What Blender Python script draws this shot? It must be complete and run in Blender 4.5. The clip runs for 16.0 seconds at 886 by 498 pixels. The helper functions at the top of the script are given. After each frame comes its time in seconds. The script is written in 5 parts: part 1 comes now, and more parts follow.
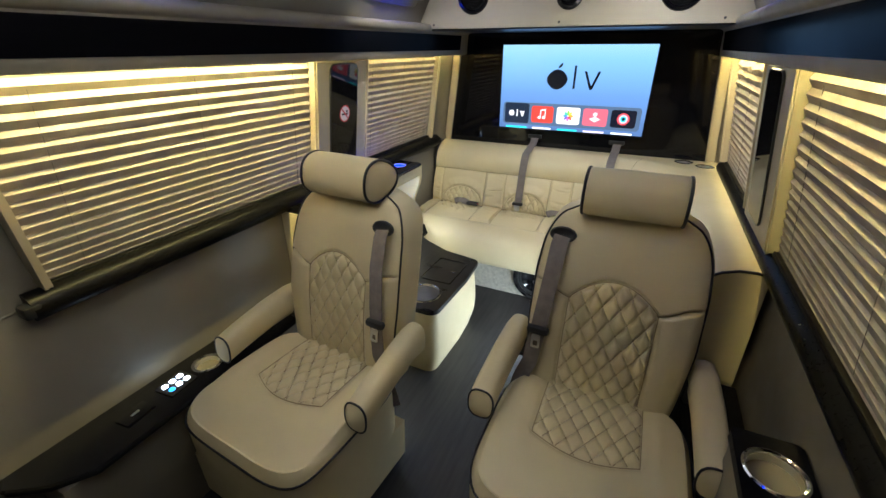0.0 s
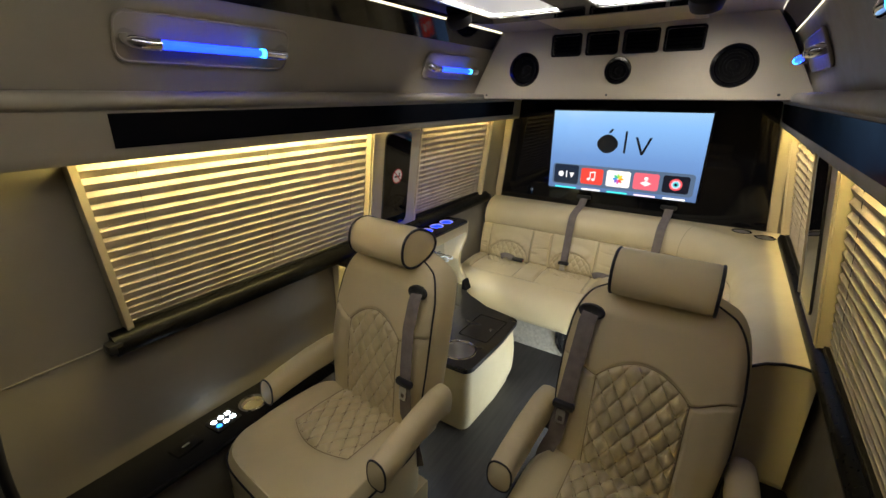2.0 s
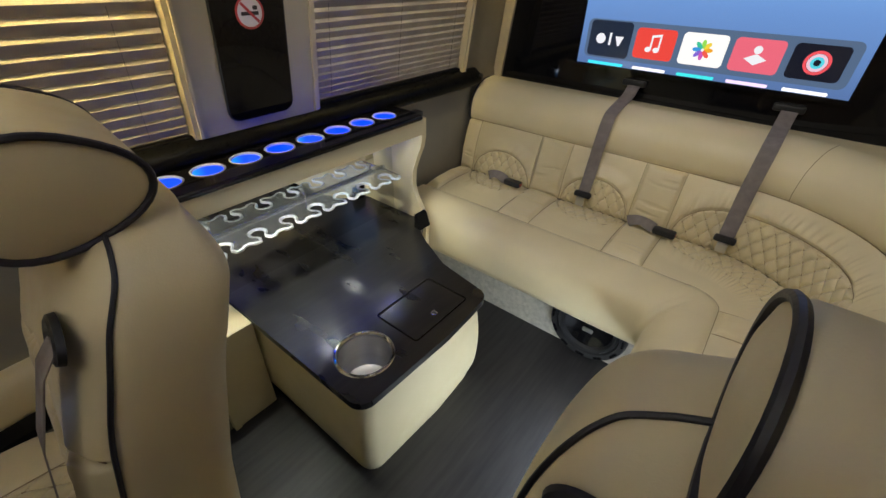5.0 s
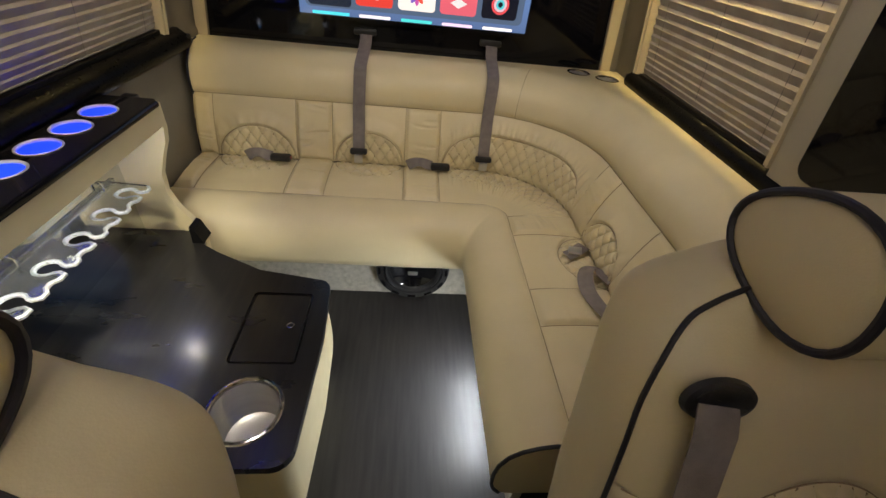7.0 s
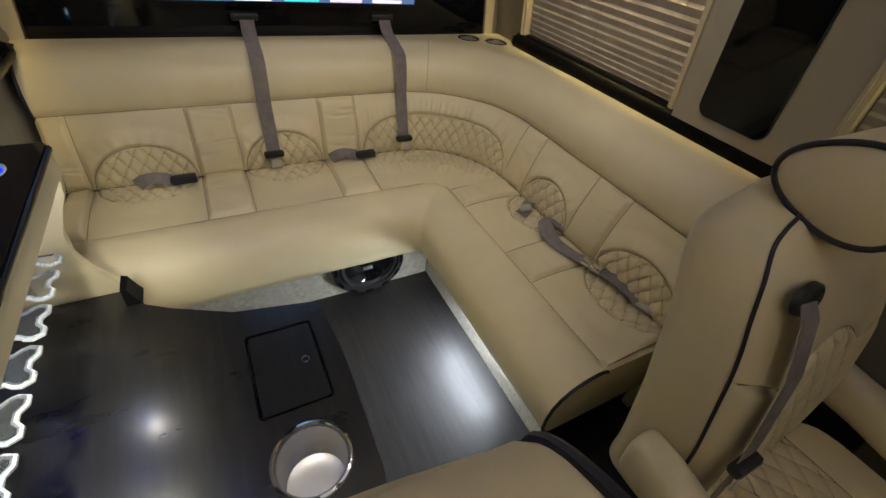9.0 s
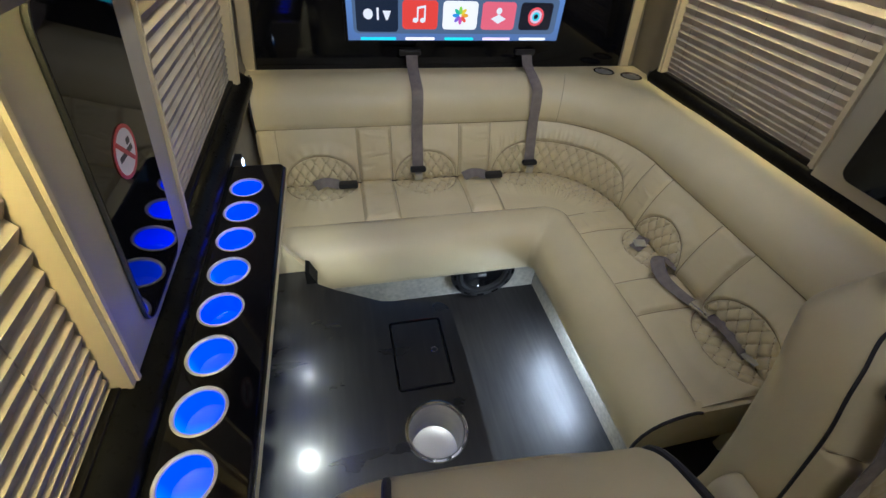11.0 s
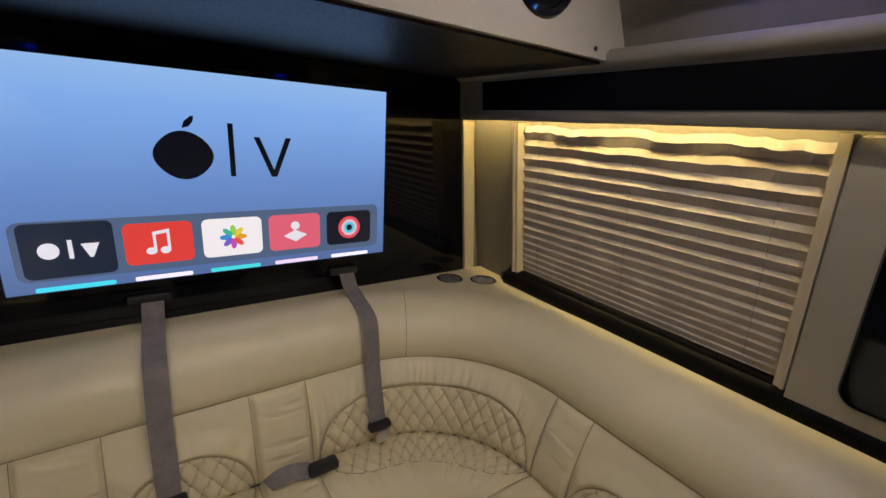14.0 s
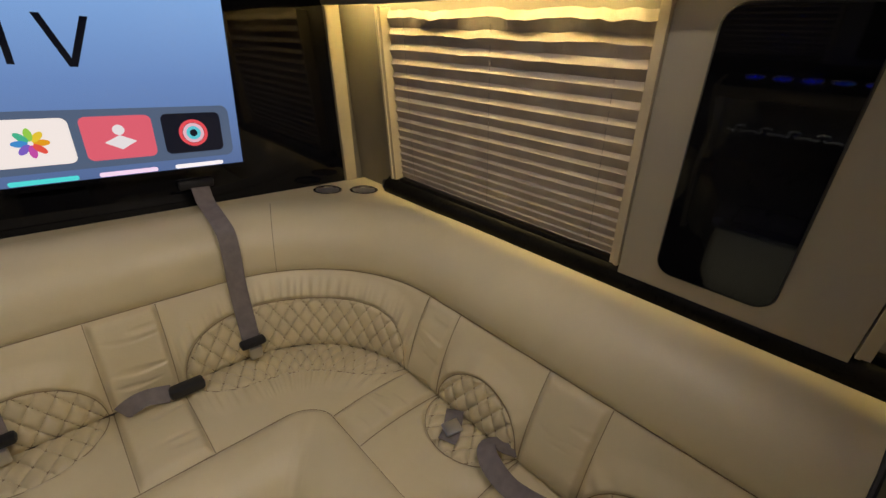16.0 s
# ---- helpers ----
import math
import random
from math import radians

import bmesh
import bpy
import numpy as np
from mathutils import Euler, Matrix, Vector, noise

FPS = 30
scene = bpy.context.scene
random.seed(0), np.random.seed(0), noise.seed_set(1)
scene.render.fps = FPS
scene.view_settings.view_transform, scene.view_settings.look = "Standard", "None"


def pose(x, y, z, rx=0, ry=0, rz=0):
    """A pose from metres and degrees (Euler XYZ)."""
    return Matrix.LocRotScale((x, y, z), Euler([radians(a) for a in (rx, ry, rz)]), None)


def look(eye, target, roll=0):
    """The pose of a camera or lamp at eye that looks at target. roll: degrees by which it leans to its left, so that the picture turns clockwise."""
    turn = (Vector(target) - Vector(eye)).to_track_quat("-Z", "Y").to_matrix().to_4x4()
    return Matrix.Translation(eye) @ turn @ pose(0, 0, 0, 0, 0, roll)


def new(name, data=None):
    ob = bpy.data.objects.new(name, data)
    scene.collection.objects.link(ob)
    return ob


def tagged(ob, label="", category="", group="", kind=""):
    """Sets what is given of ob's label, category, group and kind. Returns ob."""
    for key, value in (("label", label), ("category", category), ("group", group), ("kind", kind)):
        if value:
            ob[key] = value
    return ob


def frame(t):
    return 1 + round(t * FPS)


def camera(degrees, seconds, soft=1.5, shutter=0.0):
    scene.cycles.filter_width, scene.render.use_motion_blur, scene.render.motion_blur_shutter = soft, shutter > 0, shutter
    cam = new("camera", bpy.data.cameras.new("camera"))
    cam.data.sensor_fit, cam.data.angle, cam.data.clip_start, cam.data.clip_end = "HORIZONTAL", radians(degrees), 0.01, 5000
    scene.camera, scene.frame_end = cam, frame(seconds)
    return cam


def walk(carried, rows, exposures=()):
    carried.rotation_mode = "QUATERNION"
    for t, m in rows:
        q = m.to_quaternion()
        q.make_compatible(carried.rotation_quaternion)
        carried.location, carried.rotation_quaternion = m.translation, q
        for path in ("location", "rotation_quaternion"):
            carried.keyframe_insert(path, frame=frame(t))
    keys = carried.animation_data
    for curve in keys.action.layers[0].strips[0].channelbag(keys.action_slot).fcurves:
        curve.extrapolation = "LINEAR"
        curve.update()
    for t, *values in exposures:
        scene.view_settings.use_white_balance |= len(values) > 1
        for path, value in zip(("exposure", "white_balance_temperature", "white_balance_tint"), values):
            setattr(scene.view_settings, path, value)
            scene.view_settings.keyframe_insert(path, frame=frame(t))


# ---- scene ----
from mathutils import geometry

# ---------------------------------------------------------------- camera
cam = camera(93.5, 16.0, soft=1.5)
PATH = [
    (0, (0.449, 0.228, 1.368), (-0.246, 1.691, 0.583), -0.2),
    (0.5, (0.476, 0.184, 1.406), (-0.272, 1.702, 0.794), -0.7),
    (1, (0.492, 0.177, 1.437), (-0.290, 1.712, 0.914), -0.8),
    (1.5, (0.501, 0.200, 1.463), (-0.344, 1.700, 0.937), -0.5),
    (2, (0.526, 0.236, 1.470), (-0.411, 1.641, 0.846), 0.0),
    (2.5, (0.502, 0.312, 1.440), (-0.498, 1.602, 0.681), 0.8),
    (3, (0.388, 0.513, 1.382), (-0.651, 1.687, 0.498), 1.8),
    (3.2, (0.344, 0.597, 1.356), (-0.722, 1.733, 0.454), 1.7),
    (5.3, (0.262, 1.207, 1.204), (-0.567, 2.418, 0.162), 2.1),
    (5.5, (0.238, 1.203, 1.207), (-0.490, 2.462, 0.146), 2.7),
    (6, (0.200, 1.207, 1.215), (-0.276, 2.551, 0.117), 3.9),
    (6.5, (0.118, 1.195, 1.213), (-0.035, 2.603, 0.102), 5.4),
    (7, (-0.010, 1.152, 1.213), (0.166, 2.559, 0.105), 7.0),
    (7.5, (-0.120, 1.161, 1.230), (0.318, 2.515, 0.127), 7.4),
    (8, (-0.197, 1.215, 1.215), (0.495, 2.474, 0.131), 7.5),
    (8.2, (-0.219, 1.228, 1.208), (0.547, 2.447, 0.128), 7.5),
    (10.3, (-0.488, 1.275, 1.343), (0.032, 2.398, 0.037), 7.3),
    (10.5, (-0.488, 1.254, 1.358), (-0.022, 2.408, 0.058), 6.8),
    (11, (-0.479, 1.209, 1.411), (-0.117, 2.485, 0.194), 5.1),
    (11.5, (-0.460, 1.184, 1.444), (-0.127, 2.626, 0.419), 3.7),
    (11.6, (-0.446, 1.222, 1.437), (-0.108, 2.726, 0.508), 3.4),
    (11.7, (-0.387, 1.393, 1.410), (-0.075, 2.905, 0.484), 2.2),
    (11.8, (-0.318, 1.590, 1.378), (-0.063, 3.114, 0.455), 0.4),
    (11.9, (-0.274, 1.717, 1.358), (-0.042, 3.275, 0.487), -0.5),
    (12, (-0.238, 1.819, 1.342), (-0.003, 3.400, 0.513), -0.9),
    (12.5, (-0.191, 1.826, 1.306), (0.096, 3.529, 0.797), -1.2),
    (13, (-0.172, 1.822, 1.308), (0.263, 3.505, 0.841), -0.1),
    (13.5, (-0.168, 1.841, 1.314), (0.596, 3.391, 0.810), 2.2),
    (14, (-0.150, 1.794, 1.286), (0.847, 3.208, 0.789), 3.6),
    (14.5, (-0.064, 1.779, 1.287), (1.033, 3.074, 0.688), 4.0),
    (15, (-0.044, 1.758, 1.250), (1.152, 2.915, 0.564), 5.0),
    (15.5, (-0.021, 1.731, 1.235), (1.179, 2.853, 0.498), 5.0),
    (16, (-0.001, 1.703, 1.217), (1.169, 2.837, 0.452), 4.1),
]
EXPOSURES = [(0, 0.48, 5950, 8), (1.5, 0.03, 6700, 10), (3, 0.18, 6500, 12), (5.5, -0.20, 6300, 13), (6.5, -0.15, 6900, 16), (8, -0.15, 7000, 16), (10.3, -0.22, 5700, 13), (11.5, -0.25, 5600, 13), (12, -0.35, 5600, 15),
             (12.5, -0.40, 5700, 16), (14, -0.42, 6300, 21), (15, -0.45, 6800, 22), (16, -0.48, 6800, 20)]
walk(cam, [(t, look(eye, target, roll)) for t, eye, target, roll in PATH], EXPOSURES)

# ---------------------------------------------------------------- world: night outside a closed van
world = bpy.data.worlds.new("night")
world.use_nodes = True
world.node_tree.nodes["Background"].inputs[0].default_value = (0.02, 0.025, 0.04, 1)
world.node_tree.nodes["Background"].inputs[1].default_value = 0.2
scene.world = world

WARM = (1.0, 0.80, 0.30)
WHITE = (0.97, 1.0, 0.80)
WARM_STRIP, CEIL_PANEL, CEIL_LINE, PUCK, CUP_GLOW, ROD_GLOW, SCREEN = 455.0, 0.42, 2.0, 800.0, 1.55, 7.0, 1.0
RIM_REAR, RIM_FRONT, SPOT = 11.0, 15.0, 1180.0


# ---------------------------------------------------------------- materials
def material(name):
    m = bpy.data.materials.new(name)
    m.use_nodes = True
    return m, m.node_tree.nodes, m.node_tree.links, m.node_tree.nodes["Principled BSDF"]


def ramp(nodes, links, source, stops):
    r = nodes.new("ShaderNodeValToRGB")
    while len(r.color_ramp.elements) < len(stops):
        r.color_ramp.elements.new(0.5)
    for e, (at, c) in zip(r.color_ramp.elements, stops):
        e.position, e.color = at, (*c, 1) if len(c) == 3 else c
    links.new(source, r.inputs[0])
    return r.outputs[0]


def tex(nodes, links, kind, scale, detail=4.0, stretch=(1, 1, 1), coord="Object"):
    c = nodes.new("ShaderNodeTexCoord")
    mp = nodes.new("ShaderNodeMapping")
    mp.inputs["Scale"].default_value = stretch
    links.new(c.outputs[coord], mp.inputs[0])
    t = nodes.new(kind)
    t.inputs["Scale"].default_value = scale
    if "Detail" in t.inputs:
        t.inputs["Detail"].default_value = detail
    links.new(mp.outputs[0], t.inputs["Vector"])
    return t.outputs["Distance"] if kind == "ShaderNodeTexVoronoi" else t.outputs[0]


def bump(nodes, links, bsdf, height, strength, distance=0.002, after=None):
    b = nodes.new("ShaderNodeBump")
    b.inputs["Strength"].default_value, b.inputs["Distance"].default_value = strength, distance
    links.new(height, b.inputs["Height"])
    if after:
        links.new(after, b.inputs["Normal"])
    links.new(b.outputs[0], bsdf.inputs["Normal"])
    return b.outputs[0]


def tinted(name, low, high, scale, rough, rough2=None, metal=0.0, grain=None, grain_strength=0.15, stretch=(1, 1, 1), coat=0.0, fold=0.0):
    """A surface whose colour drifts between two tones, with varied gloss and a fine relief."""
    m, n, l, b = material(name)
    drift = tex(n, l, "ShaderNodeTexNoise", scale, 5, stretch)
    l.new(ramp(n, l, drift, [(0.3, low), (0.7, high)]), b.inputs["Base Color"])
    fine = tex(n, l, "ShaderNodeTexNoise", scale * 6, 4, stretch)
    r2 = rough2 if rough2 is not None else rough + 0.1
    l.new(ramp(n, l, fine, [(0.3, (rough,) * 3), (0.7, (r2,) * 3)]), b.inputs["Roughness"])
    b.inputs["Metallic"].default_value = metal
    b.inputs["Coat Weight"].default_value = coat
    after = None
    if fold:
        after = bump(n, l, b, tex(n, l, "ShaderNodeTexNoise", 22, 3), fold, 0.006)
    if grain:
        bump(n, l, b, tex(n, l, "ShaderNodeTexVoronoi", grain), grain_strength, 0.001, after)
    return m


def glowing(name, colour, strength):
    m, n, l, b = material(name)
    b.inputs["Base Color"].default_value = (*colour, 1)
    b.inputs["Emission Color"].default_value = (*colour, 1)
    b.inputs["Emission Strength"].default_value = strength
    b.inputs["Roughness"].default_value = 0.4
    return m


M_LEATHER = tinted("cream_leather", (0.64, 0.545, 0.325), (0.70, 0.60, 0.37), 5, 0.36, 0.5, grain=420, grain_strength=0.12, fold=0.12)
M_SEAT = tinted("cream_seat_leather", (0.62, 0.525, 0.310), (0.69, 0.59, 0.36), 4, 0.34, 0.48, grain=420, grain_strength=0.12, fold=0.13)
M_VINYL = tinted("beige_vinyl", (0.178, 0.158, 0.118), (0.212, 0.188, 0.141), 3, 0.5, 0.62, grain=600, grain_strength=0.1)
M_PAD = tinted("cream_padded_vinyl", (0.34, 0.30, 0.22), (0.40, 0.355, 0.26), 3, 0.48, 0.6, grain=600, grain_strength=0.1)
M_CARPET = tinted("pale_carpet", (0.40, 0.38, 0.31), (0.58, 0.55, 0.46), 60, 0.9, 1.0, grain=260, grain_strength=0.9)
M_PIPING = tinted("black_piping", (0.008, 0.008, 0.012), (0.016, 0.015, 0.02), 30, 0.4)
M_GLOSS = tinted("black_gloss_panel", (0.004, 0.004, 0.005), (0.007, 0.007, 0.008), 8, 0.035, 0.08)
M_GLOSS.node_tree.nodes["Principled BSDF"].inputs["Specular IOR Level"].default_value = 0.28
M_VALANCE = tinted("black_acrylic_strip", (0.003, 0.003, 0.004), (0.005, 0.005, 0.006), 3, 0.14, 0.20)
M_VALANCE.node_tree.nodes["Principled BSDF"].inputs["IOR"].default_value = 1.045
# Pale colour stands in for niche light caught in the acrylic's edges.
M_LITEDGE = tinted("pale_lit_acrylic_edge", (0.72, 0.76, 0.76), (0.82, 0.85, 0.85), 40, 0.25)
M_CUPRING = tinted("grey_cup_ring", (0.42, 0.43, 0.46), (0.52, 0.53, 0.56), 40, 0.3, 0.4)
M_LITEDGE.node_tree.nodes["Principled BSDF"].inputs["Transmission Weight"].default_value = 0.35
M_THREAD = tinted("tan_thread", (0.24, 0.172, 0.10), (0.30, 0.22, 0.13), 60, 0.7)
M_GLASSBLACK = tinted("dark_glass", (0.003, 0.003, 0.004), (0.005, 0.005, 0.006), 3, 0.02, 0.045)
M_GLASSBLACK.node_tree.nodes["Principled BSDF"].inputs["Specular IOR Level"].default_value = 0.22
M_SILL = tinted("black_sill", (0.004, 0.0038, 0.0038), (0.008, 0.0075, 0.0075), 20, 0.5, 0.58)
M_SILL.node_tree.nodes["Principled BSDF"].inputs["Specular IOR Level"].default_value = 0.1
M_SILLGLOSS = tinted("polished_black_sill", (0.003, 0.003, 0.003), (0.006, 0.006, 0.006), 20, 0.26, 0.34)
M_SILLGLOSS.node_tree.nodes["Principled BSDF"].inputs["Specular IOR Level"].default_value = 0.06
M_PLASTIC = tinted("black_plastic", (0.010, 0.010, 0.011), (0.018, 0.018, 0.018), 30, 0.35, 0.5)
M_CHROME = tinted("chrome", (0.75, 0.75, 0.76), (0.85, 0.85, 0.86), 10, 0.06, 0.14, metal=1.0)
M_MIRROR = tinted("niche_mirror", (0.70, 0.71, 0.70), (0.76, 0.77, 0.76), 4, 0.012, 0.025, metal=1.0)
M_STEEL = tinted("brushed_steel", (0.68, 0.67, 0.65), (0.76, 0.75, 0.73), 30, 0.30, 0.38, metal=1.0, stretch=(0.05, 0.05, 1))
M_FABRIC = tinted("pleated_fabric", (0.33, 0.285, 0.23), (0.41, 0.36, 0.295), 14, 0.85, 0.95, grain=900, grain_strength=0.3)
M_FABRIC.node_tree.nodes["Principled BSDF"].inputs["Specular IOR Level"].default_value = 0.08
M_CHANNEL = tinted("cream_blind_channel", (0.42, 0.36, 0.245), (0.48, 0.41, 0.285), 8, 0.4)
M_BELT = tinted("taupe_webbing", (0.17, 0.14, 0.13), (0.23, 0.20, 0.18), 40, 0.7, 0.85, grain=700, grain_strength=0.5)
M_HEADLINER = tinted("headliner", (0.36, 0.32, 0.26), (0.42, 0.37, 0.30), 3, 0.8, 0.9, grain=700, grain_strength=0.2)
M_SIGNWHITE = tinted("sign_white", (0.6, 0.6, 0.6), (0.7, 0.7, 0.7), 20, 0.4)
M_SIGNRED = tinted("sign_red", (0.35, 0.03, 0.03), (0.45, 0.04, 0.04), 20, 0.4)
M_WARM = glowing("warm_led", WARM, WARM_STRIP)
M_WARM_DIM = glowing("dimmer_warm_led", WARM, WARM_STRIP * 0.5)
M_WARM_MID = glowing("medium_warm_led", WARM, WARM_STRIP * 0.16)
M_WARM_LOW = glowing("faint_warm_led", WARM, WARM_STRIP * 0.32)
M_RIM = glowing("membrane_rim_led", (1.0, 0.96, 0.86), RIM_REAR)
# The front rims are unseen fill, added to brighten chairs and left wall.
M_RIM_FILL = glowing("unseen_front_rim_fill", (1.0, 0.96, 0.86), RIM_FRONT)
M_RIM_FILL_LEFT = glowing("unseen_front_left_rim_fill", (1.0, 0.94, 0.80), RIM_FRONT * 4.5)
M_LINE = glowing("pale_led_line", (1.0, 0.93, 0.70), CEIL_LINE)
M_PUCK_DIM = glowing("dim_puck_led", WHITE, PUCK * 0.2)
M_SPOT = glowing("white_spot_led", (1.0, 0.97, 0.88), SPOT)
M_PUCK = glowing("white_puck_led", WHITE, PUCK)
M_UNDER = glowing("white_under_seat_led", (0.78, 0.90, 1.0), 195.0)
M_CUPGLOW = glowing("blue_cup_glow", (0.002, 0.042, 1.0), CUP_GLOW)
M_ROD = glowing("blue_acrylic_rod", (0.004, 0.030, 1.0), ROD_GLOW)
M_RODTIP = glowing("cyan_rod_tip", (0.02, 0.30, 1.0), ROD_GLOW * 1.6)
M_BTNWHITE = glowing("lit_button", (0.70, 0.82, 1.0), 13.0)
M_BTNBLUE = glowing("blue_button", (0.03, 0.3, 1.0), 3.0)


def wood_top():
    m, n, l, b = material("dark_wood_gloss")
    g = tex(n, l, "ShaderNodeTexNoise", 9, 7, (7, 0.7, 1))
    l.new(ramp(n, l, g, [(0.3, (0.010, 0.010, 0.010)), (0.62, (0.018, 0.017, 0.016)), (0.85, (0.036, 0.030, 0.024))]), b.inputs["Base Color"])
    smear = tex(n, l, "ShaderNodeTexNoise", 7, 6, (1, 2.5, 1))
    l.new(ramp(n, l, smear, [(0.3, (0.26,) * 3), (0.75, (0.34,) * 3)]), b.inputs["Roughness"])
    b.inputs["Specular IOR Level"].default_value = 0.5
    b.inputs["Coat Weight"].default_value, b.inputs["Coat Roughness"].default_value = 0.4, 0.16
    bump(n, l, b, g, 0.05, 0.001)
    return m


def wood_edge():
    m, n, l, b = material("brown_wood_nosing")
    g = tex(n, l, "ShaderNodeTexNoise", 14, 7, (5, 0.8, 3))
    l.new(ramp(n, l, g, [(0.3, (0.012, 0.009, 0.007)), (0.6, (0.040, 0.027, 0.016)), (0.85, (0.075, 0.048, 0.026))]), b.inputs["Base Color"])
    b.inputs["Roughness"].default_value = 0.28
    bump(n, l, b, g, 0.08, 0.001)
    return m


def floor_vinyl():
    m, n, l, b = material("dark_plank_vinyl")
    g = tex(n, l, "ShaderNodeTexNoise", 8, 7, (8, 0.6, 1))
    l.new(ramp(n, l, g, [(0.3, (0.009, 0.0085, 0.009)), (0.7, (0.024, 0.022, 0.022))]), b.inputs["Base Color"])
    smear = tex(n, l, "ShaderNodeTexNoise", 5, 6, (3, 1, 1))
    l.new(ramp(n, l, smear, [(0.3, (0.42,) * 3), (0.7, (0.54,) * 3)]), b.inputs["Roughness"])
    b.inputs["Specular IOR Level"].default_value = 0.55
    bump(n, l, b, g, 0.12, 0.001)
    return m


def acrylic():
    m, n, l, b = material("clear_acrylic")
    b.inputs["Base Color"].default_value = (0.93, 0.97, 0.96, 1)
    b.inputs["Transmission Weight"].default_value = 0.97
    b.inputs["IOR"].default_value = 1.45
    f = tex(n, l, "ShaderNodeTexNoise", 30, 3)
    l.new(ramp(n, l, f, [(0.3, (0.03,) * 3), (0.7, (0.09,) * 3)]), b.inputs["Roughness"])
    return m


def ceiling_glow(strength):
    """Stretched light ceiling, brightest along its edges where the hidden strips sit."""
    m, n, l, b = material("lit_ceiling_membrane")
    b.inputs["Base Color"].default_value = (0.8, 0.8, 0.8, 1)
    f = tex(n, l, "ShaderNodeTexNoise", 2.5, 2)
    l.new(ramp(n, l, f, [(0.3, (0.42, 0.44, 0.50)), (0.7, (1.0, 1.0, 1.0))]), b.inputs["Emission Color"])
    b.inputs["Emission Strength"].default_value = strength
    return m


def cup_glow():
    """Blue well with a cyan patch where its led sits."""
    m, n, l, b = material("blue_cup_glow_patch")
    c = n.new("ShaderNodeTexCoord")
    s = n.new("ShaderNodeSeparateXYZ")
    l.new(c.outputs["Generated"], s.inputs[0])
    l.new(ramp(n, l, s.outputs[1], [(0.0, (0.010, 0.30, 1.0)), (0.32, (0.008, 0.15, 1.0)), (0.62, (0.005, 0.045, 1.0)), (1.0, (0.004, 0.035, 0.9))]), b.inputs["Emission Color"])
    b.inputs["Base Color"].default_value = (0.01, 0.05, 0.3, 1)
    b.inputs["Emission Strength"].default_value = CUP_GLOW * 1.15
    return m


def screen_glow():
    m, n, l, b = material("lit_screen")
    c = n.new("ShaderNodeTexCoord")
    s = n.new("ShaderNodeSeparateXYZ")
    l.new(c.outputs["Generated"], s.inputs[0])
    l.new(ramp(n, l, s.outputs[2], [(0.0, (0.11, 0.20, 0.42)), (0.45, (0.17, 0.34, 0.70)), (0.85, (0.27, 0.55, 1.0)), (1.0, (0.36, 0.64, 1.0))]), b.inputs["Emission Color"])
    b.inputs["Base Color"].default_value = (0.01, 0.01, 0.01, 1)
    b.inputs["Emission Strength"].default_value = SCREEN
    b.inputs["Roughness"].default_value = 0.15
    return m


def pixels(name, colour, strength=1.0):
    m, n, l, b = material(name)
    b.inputs["Base Color"].default_value = (0.01, 0.01, 0.01, 1)
    b.inputs["Emission Color"].default_value = (*colour, 1)
    b.inputs["Emission Strength"].default_value = strength
    b.inputs["Roughness"].default_value = 0.2
    return m


M_NOSING, M_WOOD, M_FLOOR, M_ACRYLIC, M_SCREEN = wood_edge(), wood_top(), floor_vinyl(), acrylic(), screen_glow()
M_CUPPATCH = cup_glow()
M_MEMBRANE, M_MEMBRANE_DIM = ceiling_glow(CEIL_PANEL), ceiling_glow(CEIL_PANEL * 0.6)


# ---------------------------------------------------------------- mesh helpers
def mesh(name, verts, faces, smooth=True):
    d = bpy.data.meshes.new(name)
    d.from_pydata([tuple(map(float, v)) for v in verts], [], [tuple(map(int, f)) for f in faces])
    d.validate()
    b = bmesh.new()
    b.from_mesh(d)
    bmesh.ops.recalc_face_normals(b, faces=b.faces)
    b.to_mesh(d)
    b.free()
    if smooth:
        d.polygons.foreach_set("use_smooth", [True] * len(d.polygons))
        d.set_sharp_from_angle(angle=radians(42))
    return d


def join(*some):
    """Several (verts, faces) as one."""
    verts, faces = [], []
    for v, f in some:
        k = len(verts)
        verts += [tuple(p) for p in v]
        faces += [tuple(i + k for i in g) for g in f]
    return verts, faces


def moved(vf, m):
    return [tuple(m @ Vector(p)) for p in vf[0]], vf[1]


def block(x0, x1, y0, y1, z0, z1, bevel=0.0, segs=2):
    b = bmesh.new()
    bmesh.ops.create_cube(b, size=1.0)
    for v in b.verts:
        v.co = Vector(((x0 + x1) / 2 + v.co.x * (x1 - x0), (y0 + y1) / 2 + v.co.y * (y1 - y0), (z0 + z1) / 2 + v.co.z * (z1 - z0)))
    if bevel:
        bmesh.ops.bevel(b, geom=list(b.edges), offset=bevel, segments=segs, profile=0.5, affect="EDGES", clamp_overlap=True)
    b.verts.index_update()
    out = [tuple(v.co) for v in b.verts], [tuple(v.index for v in f.verts) for f in b.faces]
    b.free()
    return out


def sheet(fn, us, vs, closed_u=False):
    """A grid of points fn(u, v)."""
    verts = [fn(u, v) for u in us for v in vs]
    n, k = len(us), len(vs)
    faces = []
    for i in range(n if closed_u else n - 1):
        for j in range(k - 1):
            a, b = i * k + j, ((i + 1) % n) * k + j
            faces.append((a, b, b + 1, a + 1))
    return verts, faces


